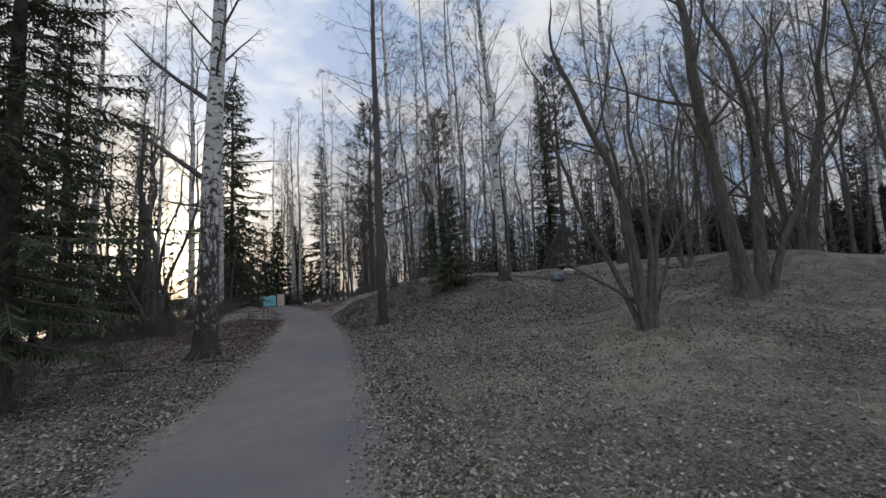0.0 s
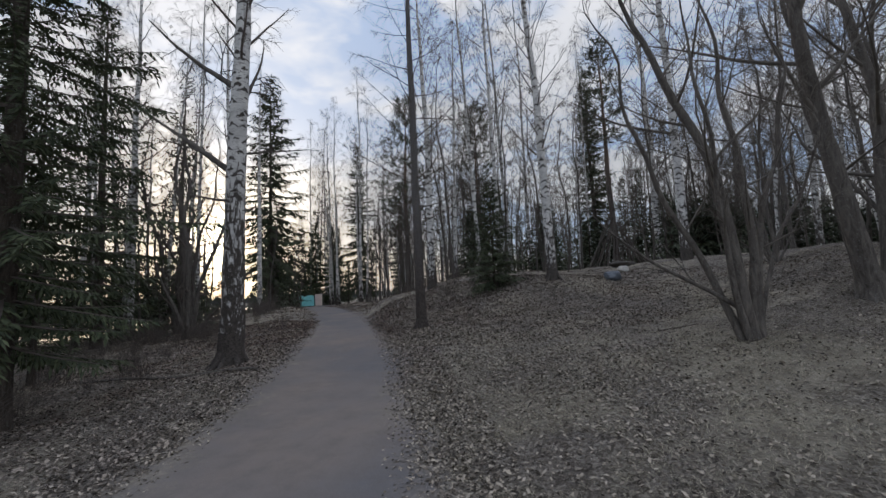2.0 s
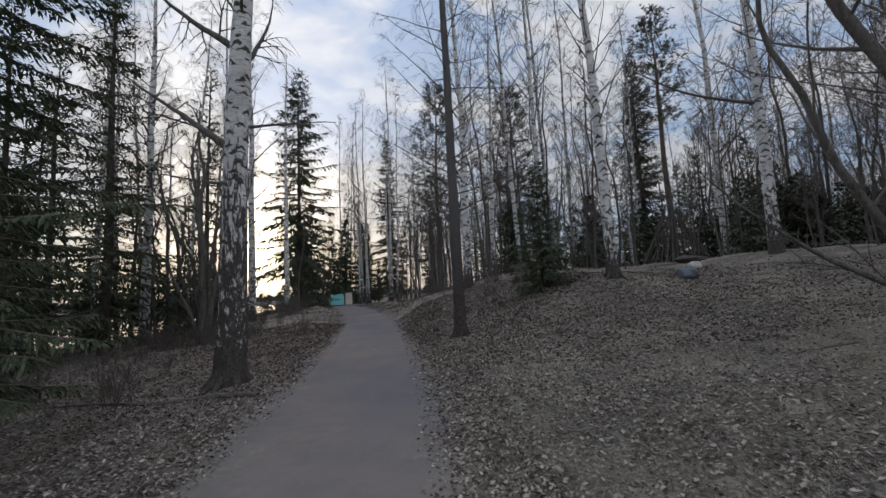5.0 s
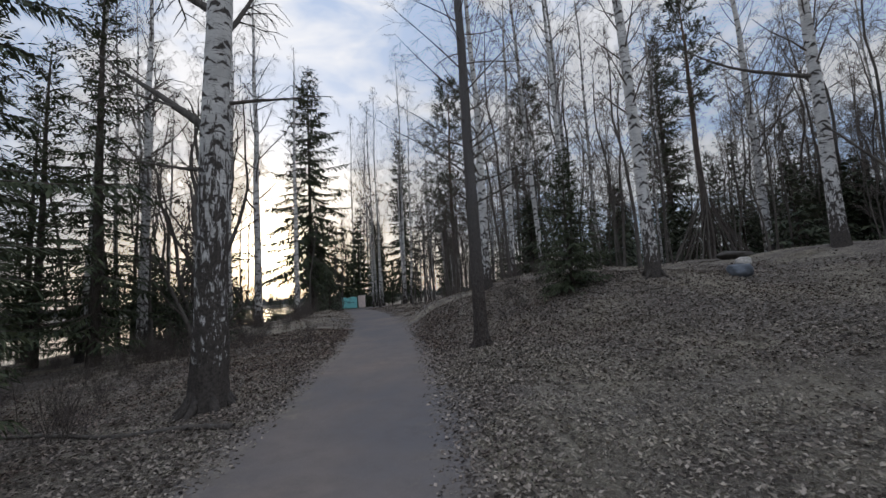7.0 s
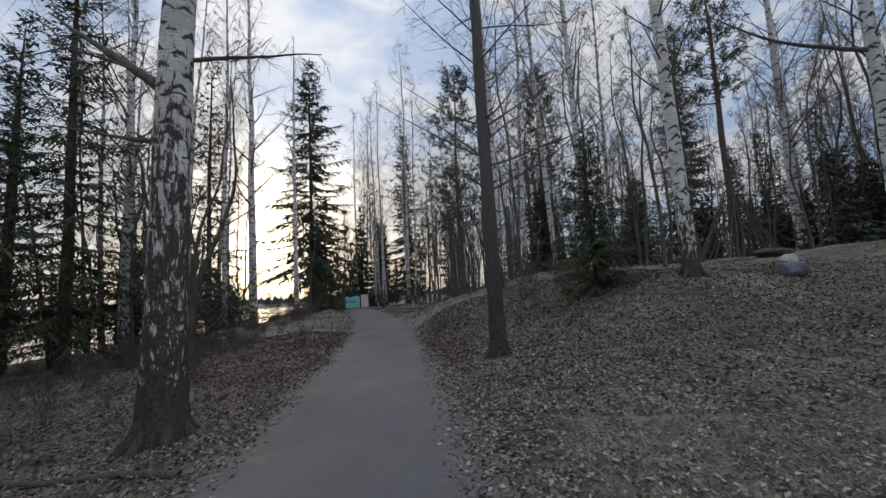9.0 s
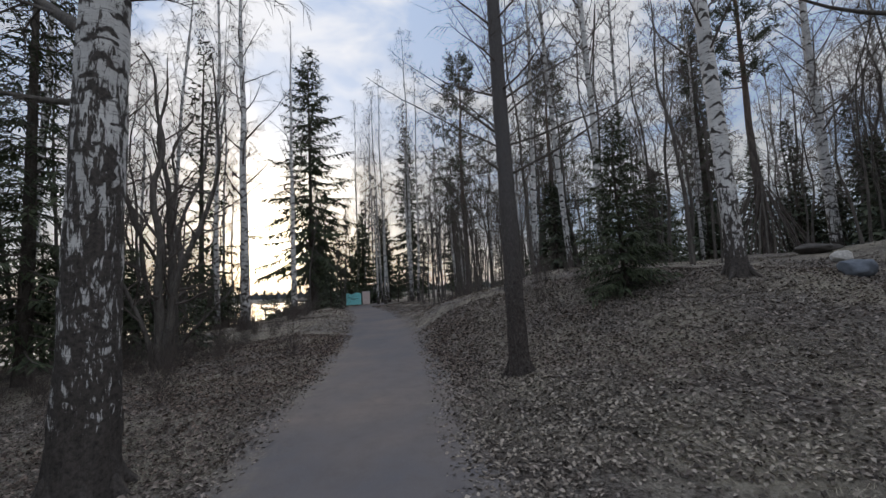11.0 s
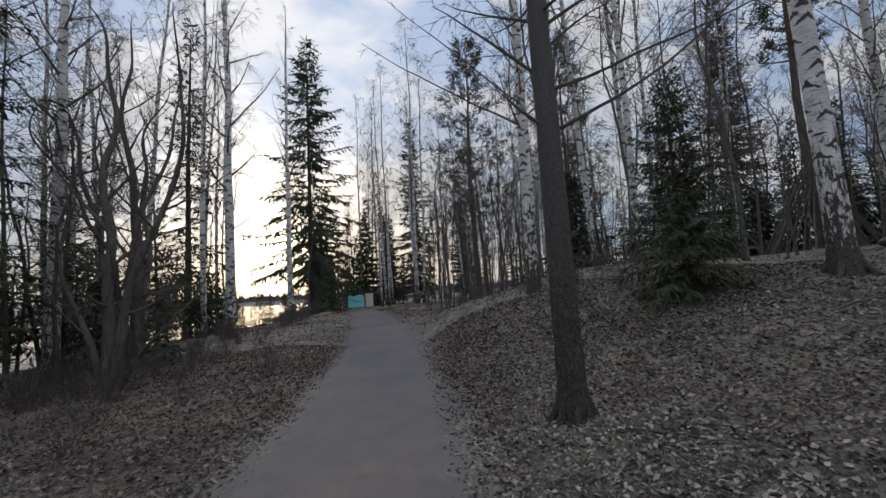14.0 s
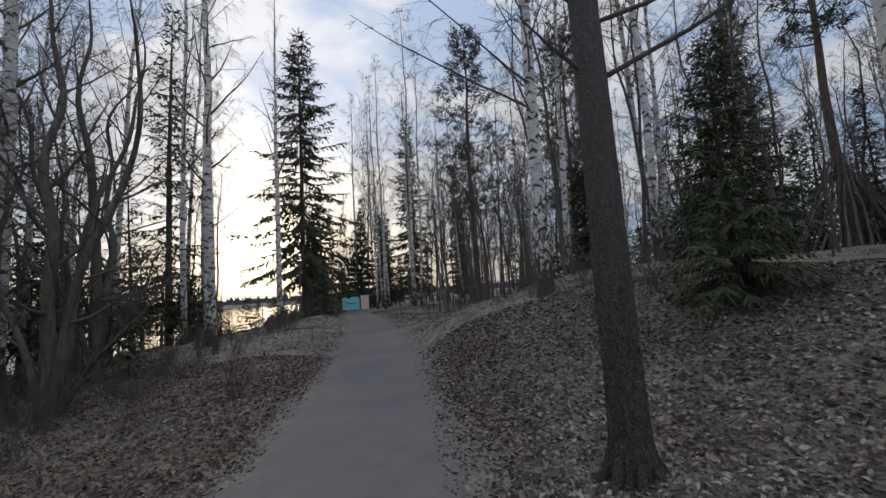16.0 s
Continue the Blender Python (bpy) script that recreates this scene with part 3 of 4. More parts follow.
# trees beside the path, each with its own build
birch_a = put(bare_tree(11, "birch_tree", "large old birch with black furrowed foot and white stem", "tree", 19, 0.255, M_BIRCH_OLD, M_TWIG, 30, 0.36, 0.2, lean=(0.03, 0), stout=0.22,
                        extra=((4.35, 168, 36, 4.8, 0.085, 0.3), (4.85, 25, 10, 1.9, 0.036, -0.1), (3.7, 200, 4, 1.4, 0.04, -0.25), (6.4, 175, 40, 3.5, 0.08, 0.2), (6.0, 100, 50, 3.0, 0.06, 0.3)),
                        sides=44, flare=0.45, subs=7, fine=5, roots=8, rugged=0.03), -6.0, 9.86)
near_pine = put(bare_tree(12, "pine_tree", "straight grey-brown conifer stem with bare dead lower branches", "tree", 16, 0.152, M_PINE_NEAR, M_TWIG, 46, 0.27, 0.19, (-15, 45), 7, 5, -0.35,
                          extra=((3.2, 2, 20, 3.3, 0.025, 0.25), (3.72, -8, 10, 2.7, 0.022, 0.2), (3.25, 215, 28, 0.8, 0.028, 0.2), (3.9, 190, 38, 1.6, 0.026, 0.2), (4.5, 20, 30, 2.6, 0.025, 0.2)),
                          wander=0.06, stout=0.19, sides=36, flare=0.35, roots=7, rugged=0.014), -2.25, 13.6)
birch_b = put(bare_tree(13, "birch_tree", "white birch with dark chevrons on the crest of the rise", "tree", 18, 0.19, M_BIRCH, M_TWIG, 42, 0.26, 0.21, sides=16, lean=(-0.02, 0), subs=9, fine=5, roots=5, stout=0.2), 2.25, 16.75)
birch_d = put(bare_tree(14, "birch_tree", "slim white birch on the slope above the path", "tree", 17, 0.185, M_BIRCH, M_TWIG, 38, 0.26, 0.2, sides=14, subs=9, fine=5, stout=0.2,
                        extra=((4.55, 200, 26, 5.0, 0.035, 0.2), (5.2, 225, 20, 4.4, 0.03, 0.0))), -2.75, 20.2)
birch_c = put(bare_tree(15, "birch_tree", "tall white birch on the grassy crest", "tree", 19, 0.2, M_BIRCH, M_TWIG, 36, 0.26, 0.2, sides=14, subs=9, fine=5, stout=0.2,
                        extra=((5.2, 190, 8, 4.5, 0.07, 0.25),)), 7.85, 18.5)
birch_e = put(bare_tree(16, "birch_tree", "slender white birch on the lake bank", "tree", 19, 0.2, M_BIRCH, M_TWIG, 28, 0.3, 0.18, sides=14, subs=7, fine=5,
                        extra=((4.2, -25, 5, 2.8, 0.03, 0.2),)), -14.35, 22.5)
birch_f = put(bare_tree(17, "birch_tree", "pale slim birch on the lake bank before the spruces", "tree", 20, 0.19, M_BIRCH, M_TWIG, 24, 0.35, 0.16, sides=10), -17.2, 30.6)
willow = put(bare_tree(21, "willow_tree", "bare goat willow with several grey stems from one foot", "tree", 6, 0.09, M_DARK, M_TWIG_GREY, 8, 0.26, 0.40, (5, 60), 8, 5, 0.1,
                       stems=[(0, 0, (-0.15, 0.03), 7.6, 0.115), (-0.1, 0.0, (-0.32, 0.06), 6.4, 0.06), (0.06, 0.05, (0.02, 0.06), 7.0, 0.075), (0.1, -0.05, (0.16, 0.1), 6.0, 0.055), (-0.06, -0.06, (-0.16, -0.1), 6.4, 0.05), (0.1, 0.1, (0.34, 0.1), 4.6, 0.04)],
                       flare=0.3, wander=0.34, stout=0.42, sides=12, extra=((0.42, 172, 33, 3.1, 0.042, 0.25),)), 3.92, 8.05)
shrub_willow = put(bare_tree(24, "willow_bush", "small bare goat willow bush with thin spreading stems", "bush", 3, 0.03, M_DARK, M_TWIG_GREY, 7, 0.3, 0.36, (20, 65), 5, 4, 0.2,
                             stems=[(0, 0, (-0.32, 0.0), 3.6, 0.035), (0.05, 0, (0.24, 0.05), 3.8, 0.035), (0, 0.06, (0.02, 0.1), 4.2, 0.04), (0.04, 0.02, (0.5, -0.05), 2.8, 0.028), (-0.04, 0.03, (-0.12, 0.1), 3.9, 0.03)],
                             flare=0.4, wander=0.2, stout=0.5), 7.6, 13.1)
big_r = put(bare_tree(22, "rowan_tree", "bare broad-crowned grey tree with several leaning stems", "tree", 9, 0.15, M_DARK, M_TWIG_GREY, 10, 0.25, 0.36, (5, 55), 7, 5, 0.0,
                      stems=[(0, 0, (-0.17, -0.06), 11, 0.175), (0.4, 0.1, (0.06, 0.05), 9.5, 0.14), (0.2, 0.3, (-0.03, 0.15), 9.5, 0.11), (0.5, 0.05, (0.42, -0.05), 6.5, 0.08), (0.45, 0.25, (0.22, 0.12), 8, 0.07)],
                      flare=0.8, wander=0.36, stout=0.42, rugged=0.02, sides=14, roots=5), 6.8, 9.3)
alder = put(bare_tree(23, "alder_tree", "bare dark alder with crooked forked stems on the bank", "tree", 9, 0.15, M_DARK, M_TWIG, 10, 0.2, 0.36, (5, 60), 7, 5, -0.1,
                      stems=[(0, 0, (-0.08, -0.02), 9, 0.13), (0.05, 0, (0.16, 0.04), 8.5, 0.095), (0.1, 0.05, (0.6, 0.14), 2.8, 0.045), (-0.1, 0.2, (-0.02, 0.16), 9, 0.08), (-0.15, 0, (-0.36, 0.02), 6.0, 0.07)],
                      flare=0.7, wander=0.42, stout=0.5, rugged=0.02, sides=14, roots=5), -11.45, 15.7)
alder_2 = put(copy_thing(alder, Matrix()), -13.6, 18.1, 110, 1.1)
birch_g = put(copy_thing(birch_e, Matrix()), -15.3, 17.1, 150, 0.95)
alder_3 = put(copy_thing(alder, Matrix()), -18.0, 21.5, 230, 0.85)
rowan_2 = put(copy_thing(big_r, Matrix()), 11.5, 13.0, 140, 0.9)
rowan_3 = put(copy_thing(big_r, Matrix()), 10.0, 6.5, 40, 0.8)
spruce_l = put(conifer(31, "spruce_tree", "dark dense spruce with low sweeping boughs near the path", "tree", 13, 0.16, 2.5, 0.10, 36, 7, 36, spray=(0.23, 0.021), pieces=True), -7.1, 6.2)
spruce_l2 = put(conifer(32, "spruce_tree", "tall ragged spruce on the lake bank", "tree", 13, 0.17, 2.5, 0.08, 34, 6, 14, gap=0.12, spray=(0.36, 0.032)), -13.8, 14.2)
spruce_m = put(conifer(33, "spruce_tree", "tall narrow spruce against the evening sky", "tree", 24.5, 0.25, 5.4, 0.15, 44, 6, 9, gap=0.16, spray=(0.65, 0.09), tilt=-30), -21.2, 39.6)
spruce_2 = put(conifer(34, "spruce_tree", "dark spruce beyond the bend of the path", "tree", 21.3, 0.24, 3.6, 0.1, 40, 6, 9, gap=0.14, spray=(0.6, 0.085), tilt=-24), -16.7, 53.9)
spruce_s = put(conifer(38, "spruce_tree", "bushy dark spruce behind the turquoise panel", "tree", 10.5, 0.16, 2.7, 0.06, 28, 7, 9, gap=0.1, spray=(0.5, 0.08), tilt=-20), -21.3, 50.6)
spruce_t = put(conifer(39, "spruce_tree", "dark spruce beside the tall spruce on the shore", "tree", 12.0, 0.16, 3.0, 0.06, 30, 7, 9, gap=0.1, spray=(0.5, 0.08), tilt=-20), -23.6, 46.5)
spruce_b = put(conifer(37, "spruce_tree", "sparse tall spruce on the lake bank", "tree", 17.5, 0.18, 2.6, 0.1, 34, 6, 9, gap=0.3, spray=(0.5, 0.06)), -20.3, 26.4)
spruce_r = put(conifer(35, "young_spruce_tree", "young green spruce with boughs sweeping the slope", "tree", 4.3, 0.065, 1.4, 0.03, 28, 7, 26, spray=(0.24, 0.021), pieces=True), 0.12, 17.3)
spruce_r2 = put(conifer(36, "spruce_tree", "tall dense dark spruce among bare birches", "tree", 18.6, 0.22, 2.7, 0.1, 40, 7, 10, gap=0.12, spray=(0.5, 0.07)), 9.3, 37.0)
pine_r = put(pine_tree(41, "pine_tree", "tall pine with reddish upper stem on the rise", "tree", 15.0, 0.2, 1.6, 0.55, 44, 8), 7.9, 27.5)
pine_1 = put(pine_tree(42, "pine_tree", "bushy grey-green pine among bare trees", "tree", 17, 0.2, 2.9, 0.3, 66, 12), -6.6, 35)
pine_2 = put(copy_thing(pine_1, Matrix()), -0.6, 36, 80, 0.95)
birch_c2 = put(copy_thing(birch_d, Matrix()), 10.5, 27.6, 70, 1.25)

# ---- woodland behind ----
far_birch = [bare_tree(50 + i, "birch_tree", "slender bare birch in the wood", "tree", 15 + 2 * i, 0.11, M_BIRCH, M_TWIG, 28, 0.3, 0.24, (20, 60), 8, 5, -0.8, group="birches of the wood", sides=7, pieces=False, thin=0.0058) for i in range(3)]
far_alder = [bare_tree(60 + i, "alder_tree", "slender bare dark tree in the wood", "tree", 10 + 2 * i, 0.08, M_DARK, M_TWIG, 22, 0.22, 0.22, (15, 55), 7, 5, -0.1, group="bare trees of the wood", sides=6, wander=0.4, pieces=False, thin=0.006) for i in range(3)]
sapling = [bare_tree(70 + i, "sapling", "thin bare sapling of the thicket", "sapling", 5 + i, 0.034, M_DARK, M_TWIG, 12, 0.2, 0.2, (20, 60), 4, 3, 0.1, group="saplings of the thicket", sides=5, wander=0.25, pieces=False, thin=0.007) for i in range(3)]
far_spruce = [conifer(80 + i, "spruce_tree", "dark spruce in the wood", "tree", 11 + 3 * i, 0.14, 2.2, 0.08, 26, 6, 4, gap=0.12, spray=(0.6, 0.1), needles=M_NEEDLE_PINE, group="spruces of the wood", coarse=True) for i in range(2)]
small_spruce = [conifer(85, "young_spruce_tree", "low dark young spruce at the edge of the wood", "tree", 3.6, 0.06, 1.5, 0.04, 16, 6, 5, spray=(0.38, 0.06), needles=M_NEEDLE_PINE, group="young spruces", coarse=True)]
bank_spruce = [conifer(90 + i, "spruce_tree", "dark spruce with bare foot on the lake bank", "tree", 10 + 3 * i, 0.15, 2.4, 0.15 - 0.02 * i, 28, 6, 9, gap=0.22, spray=(0.42, 0.042), group="spruces of the bank", coarse=True, tilt=-8) for i in range(2)]
bank_young = [conifer(95, "young_spruce_tree", "low dark spruce with bare foot at the water", "tree", 4.0, 0.07, 1.9, 0.3, 14, 6, 6, spray=(0.34, 0.05), gap=0.15, group="low spruces of the shore", coarse=True, tilt=-12)]
used = set()


def plant(kinds, x, y, rng, lo=0.85, hi=1.2, lean=2.0, clear=True):
    ob = rng.choice(kinds)
    # the open gap on the bank through which the low sun shines
    for _ in range(3):
        if clear and any(abs(math.degrees(math.atan2(-(x - px), y - py)) - az) < 1.6 for px, py, az in ((0.0, 0.0, 33.2), (-1.3, 4.9, 34.4), (-2.4, 8.6, 37.0))):
            x -= 2.4
    if y < 46 and abs(math.degrees(math.atan2(-(x + 2.0), y - 8.0)) - 25.9) < 1.5:
        x -= 1.8
    if kinds is small_spruce and (math.hypot(x - 7.9, y - 27.5) < 3.4 or (abs(x - (-1.0 + 0.38 * (y - 6))) < 2.4 and y < 27)):
        x += 6.5
    m = stand(x, y, rng.uniform(0, 360), rng.uniform(lo, hi), None, rng.uniform(-lean, lean), rng.uniform(-lean, lean), 0.03)
    if ob not in used:
        used.add(ob)
        ob.matrix_basis = m
        return ob
    return copy_thing(ob, m)


rng = random.Random(5)
# slope and plateau on the side of the rise
for i in range(34):
    y = rng.uniform(24, 62)
    plant(far_birch, float(path_x(y)) + rng.uniform(5.5, 40), y, rng)
for i in range(42):
    y = rng.uniform(22, 52)
    plant(far_alder, float(path_x(y)) + rng.uniform(5, 34), y, rng, lean=4)
for i in range(64):
    y = rng.uniform(21, 40)
    plant(sapling, float(path_x(y)) + rng.uniform(4.0, 13), y, rng, lean=6)
for i in range(22):
    y = rng.uniform(24, 44)
    plant(far_alder, float(path_x(y)) + rng.uniform(6.5, 16), y, rng, 0.7, 1.05, 4)
for i in range(40):
    plant(sapling, rng.uniform(6.5, 20), rng.uniform(21, 30), rng, lean=7)
for i in range(34):
    plant(sapling, rng.uniform(9, 26), rng.uniform(14, 28), rng, lean=8)
for i in range(20):
    plant(far_alder, rng.uniform(12.5, 34), rng.uniform(6, 28), rng, lean=6)
for i in range(12):
    plant(far_birch, rng.uniform(12, 34), rng.uniform(8, 28), rng)
for i in range(30):
    y = rng.uniform(42, 80)
    plant(far_spruce, float(path_x(y)) + rng.uniform(5, 50), y, rng, 0.6, 1.1)
for i in range(20):
    plant(far_spruce, rng.uniform(20, 44), rng.uniform(8, 46), rng, 0.5, 0.95)
for i in range(9):
    plant(far_spruce, rng.uniform(-30, -4), rng.uniform(54, 80), rng, 0.6, 1.1)
for i in range(54):
    x = rng.uniform(-1, 28)
    plant(small_spruce, x, rng.uniform(25, 36) - 0.25 * max(0, x - 10), rng, 0.7, 1.25)
for i in range(12):
    plant(small_spruce, rng.uniform(15, 24), rng.uniform(10, 22), rng, 0.6, 1.1)
for i in range(20):
    x = rng.uniform(10.5, 24)
    plant(small_spruce, x, 22.5 - 0.25 * (x - 10) + rng.uniform(0, 6), rng, 0.75, 1.15)
for i in range(10):
    plant(far_spruce, rng.uniform(10, 22), rng.uniform(29, 38), rng, 0.5, 0.8)
for i in range(12):
    plant(far_alder, rng.uniform(9.5, 20), rng.uniform(22, 32), rng, 0.7, 1.0, 5)
for i in range(13):
    y = rng.uniform(52, 78)
    plant(far_spruce, rng.uniform(-19 - 0.7 * (y - 40), -16 - 0.2 * (y - 40)), y, rng, 0.6, 1.1)
# lake bank
for x, y, k in ((-17, 14.8, 0.9), (-18.5, 19.5, 0.75), (-19, 31, 0.6), (-24, 45, 0.9), (-17.0, 50, 0.8), (-22.5, 36.5, 0.5), (-12.8, 10.8, 0.8),
                (-20, 16.5, 0.9), (-26, 50, 1.0), (-11, 52, 0.9), (-20, 54, 0.9), (-10.2, 9.2, 0.85), (-15.2, 12.4, 0.95), (-17.8, 17.2, 0.8), (-15.6, 9.6, 0.9), (-18.6, 23.2, 0.65), (-17.4, 12, 0.9), (-19.6, 13.6, 1.0), (-22.4, 50.0, 0.95), (-24.5, 46.5, 0.9), (-18.9, 16.0, 0.55), (-19.5, 18.3, 0.6), (-20.0, 21.0, 0.5), (-19.8, 23.6, 0.55), (-20.4, 25.2, 0.5), (-16.2, 15.6, 0.5), (-11.2, 7.4, 0.9)):
    plant(bank_spruce, x, y, rng, k, k)
for x, y, k in ((-18.6, 27.8, 0.9), (-19.2, 30, 0.8), (-17.6, 36.0, 0.9), (-18.8, 38, 0.9), (-14.2, 17.4, 0.7), (-13.2, 18.6, 0.6), (-16.0, 18.8, 0.8)):
    plant(small_spruce, x, y, rng, k * 0.8, k)
for x, y in ((-19.4, 19.6), (-21.4, 32.3), (-18, 25), (-20, 29.5), (-16.3, 44.3), (-16.9, 44.0), (-21.5, 23), (-12.1, 39.5), (-11.7, 39.9), (-20.6, 52), (-22.0, 50.5), (-22.8, 54.5), (-14.2, 46), (-12.2, 49), (-11.4, 47.5), (-10.2, 48.5), (-9.0, 46)):
    plant(far_birch, x, y, rng)
for i in range(20):
    plant(far_alder, rng.uniform(-21, -16.5), rng.uniform(10, 44), rng, 0.6, 1.0, 6)
for i in range(4):
    plant(far_alder, rng.uniform(8.5, 14.5), rng.uniform(9.5, 17), rng, 0.75, 1.05, 5)
for i in range(5):
    plant(far_birch, rng.uniform(-22, -15.5), rng.uniform(13, 36), rng, 0.7, 1.0, 3)
for x, y, k in ((-16.6, 18.6, 0.95), (-17.6, 19.6, 1.0), (-16.2, 20.4, 0.85), (-18.6, 21.0, 1.0), (-18.4, 23.4, 1.0), (-19.2, 25.0, 0.9), (-18.0, 25.8, 0.8), (-18.8, 18.2, 1.0), (-18.2, 14.4, 1.0), (-19.6, 27.2, 0.8), (-17.0, 12.0, 1.0)):
    plant(bank_young, x, y, rng, k, k)
for i in range(40):
    y = rng.uniform(25, 40)
    plant(sapling, rng.uniform(-19.4, -17.0) - 0.12 * (y - 25), y, rng, 0.28, 0.5, 8, False)
for x, y in ((-18.3, 29.2), (-18.9, 31.0), (-19.4, 33.4), (-20.6, 36.0), (-18.0, 27.0)):
    plant(small_spruce, x, y, rng, 0.4, 0.5, 2, False)
for x, y, k in ((-14.3, 16.6, 0.8), (-16.9, 17.1, 0.9), (-16.0, 19.0, 0.85)):
    plant(far_alder, x, y, rng, k, k, 3)
# birches where the path bends out of sight
for x, y, k in ((-18.1, 50, 1.15), (-19.0, 50.4, 1.2), (-21.7, 56, 1.1), (-12.1, 48, 0.8), (-12.6, 48.6, 0.75), (-11.5, 47.6, 0.8), (-24.7, 60, 1.15), (-22.3, 57, 1.25), (-15.2, 56, 1.1), (-9.4, 52, 1.0), (-27.0, 58, 1.1)):
    plant(far_birch, x, y, rng, k, k)
for x, y in ((0.5, 23), (1.5, 27), (-0.5, 25.5), (3.0, 30.5), (4.6, 33)):
    plant(far_birch, x, y, rng, 0.9, 1.1)
# dark thicket behind the crest of the rise
for i in range(26):
    x = rng.uniform(5, 27)
    plant(small_spruce, x, 25.5 - 0.3 * (x - 5) + rng.uniform(-1.5, 6), rng, 0.7, 1.1)
for i in range(8):
    plant(far_birch + far_alder, rng.uniform(10, 24), rng.uniform(15, 26), rng, 0.75, 1.1, 4)
# unseen trees added behind the start of the walk to block part of the sky
for i in range(18):
    x, y = rng.uniform(-22, 22), rng.uniform(-26, -6)
    if abs(x - float(path_x(y))) > 3.5:
        plant(far_birch + far_alder + far_spruce, x, y, rng)


# ---- small things on the ground ----
def stone(seed, name, label, size, mat, x, y, sink=0.1, rz=0):
    """A weathered boulder: a rounded lump cut by a few flat faces."""
    bm = bmesh.new()
    bmesh.ops.create_icosphere(bm, subdivisions=4, radius=1.0)
    r = random.Random(seed)
    cuts = [(Vector((r.gauss(0, 1), r.gauss(0, 1), r.gauss(0, 1))).normalized(), r.uniform(0.6, 0.85)) for _ in range(9)]
    off = Vector((seed * 3.1, seed * 1.7, 0))
    for v in bm.verts:
        for n, d in cuts:
            e = v.co.dot(n) - d
            if e > 0:
                v.co -= n * e * 0.85
        v.co *= 1 + 0.16 * noise.noise(v.co * 1.6 + off) + 0.06 * noise.noise(v.co * 5 + off) + 0.02 * noise.noise(v.co * 14 + off)
        v.co = Vector((v.co.x * size[0], v.co.y * size[1], v.co.z * size[2]))
    for f in bm.faces:
        f.smooth = True
    me = bpy.data.meshes.new(name)
    bm.to_mesh(me)
    bm.free()
    me.materials.append(mat)
    ob = new(name, me)
    ob.matrix_basis = pose(x, y, ground_z(x, y) + size[2] * (1 - sink) - 0.03, 0, 0, rz)
    return tagged(ob, label, "stone")


M_WHITE = make_plain("white_stone", (0.58, 0.56, 0.53), 0.85, 0.3, 14, 0.03)
M_BLUE = make_plain("blue_grey_stone", (0.15, 0.17, 0.20), 0.85, 0.25, 5, 0.03)
M_SLAB = make_plain("dark_stone", (0.10, 0.092, 0.085), 0.9, 0.3, 5, 0.03)
stone(3, "white_stone", "rounded pale whitish stone lying on the slope", (0.23, 0.19, 0.16), M_WHITE, 5.55, 19.15, 0.1)
stone(5, "grey_stone", "blue-grey flat-faced boulder in dry grass", (0.33, 0.28, 0.23), M_BLUE, 4.45, 16.9, 0.25, 20)
stone(8, "dark_stone", "long low dark boulder on the crest of the slope", (0.58, 0.35, 0.19), M_SLAB, 6.15, 21.1, 0.1, -8)


def fallen_branch(seed, label, x0, y0, x1, y1, r, mat, name="fallen_branch", side=3):
    g = random.Random(seed)
    t = Tubes()
    pts = []
    for i in range(12):
        s = i / 11
        x, y = x0 + (x1 - x0) * s + 0.06 * math.sin(7 * s + seed), y0 + (y1 - y0) * s + 0.07 * math.sin(5 * s + 2 * seed)
        pts.append(np.array((x, y, ground_z(x, y) + r * 0.6)))
    t.add(pts, [r * (1 - 0.6 * i / 11) for i in range(12)], 9)
    ob = tagged(new(name, t.mesh(name, mat)), label, "branch")
    for k in range(side):
        p, d = at(pts, g.uniform(0.3, 0.9))
        tw = Tubes()
        w = side_way(g, d, 0.8)
        w[2] = abs(w[2]) * 0.4 + 0.05
        tw.add(bend(g, p, w, g.uniform(0.3, 0.8), 5, -0.1, 0.12), [r * 0.3, r * 0.26, r * 0.2, r * 0.14, r * 0.08], 4)
        child("side_twig", tw.mesh("side_twig", mat), ob)
    return ob


fallen_branch(1, "long fallen grey branch lying beside the old birch", -4.85, 8.85, -8.7, 8.8, 0.042, M_DARK)
for k, (x, y, a, ln) in enumerate(((1.4, 15.4, 20, 1.4), (-1.9, 13.2, -35, 0.9), (4.8, 19.0, 10, 1.6), (2.9, 16.9, 60, 1.2), (-6.9, 12.9, 70, 1.1), (0.9, 11.9, 140, 0.7), (3.1, 9.6, 15, 0.9), (-8.3, 16.0, 40, 1.3))):
    fallen_branch(10 + k, "short dead stick lying on leaf litter", x, y, x + ln * math.cos(radians(a)), y + ln * math.sin(radians(a)), 0.016, M_TWIG, "dead_stick", 2)


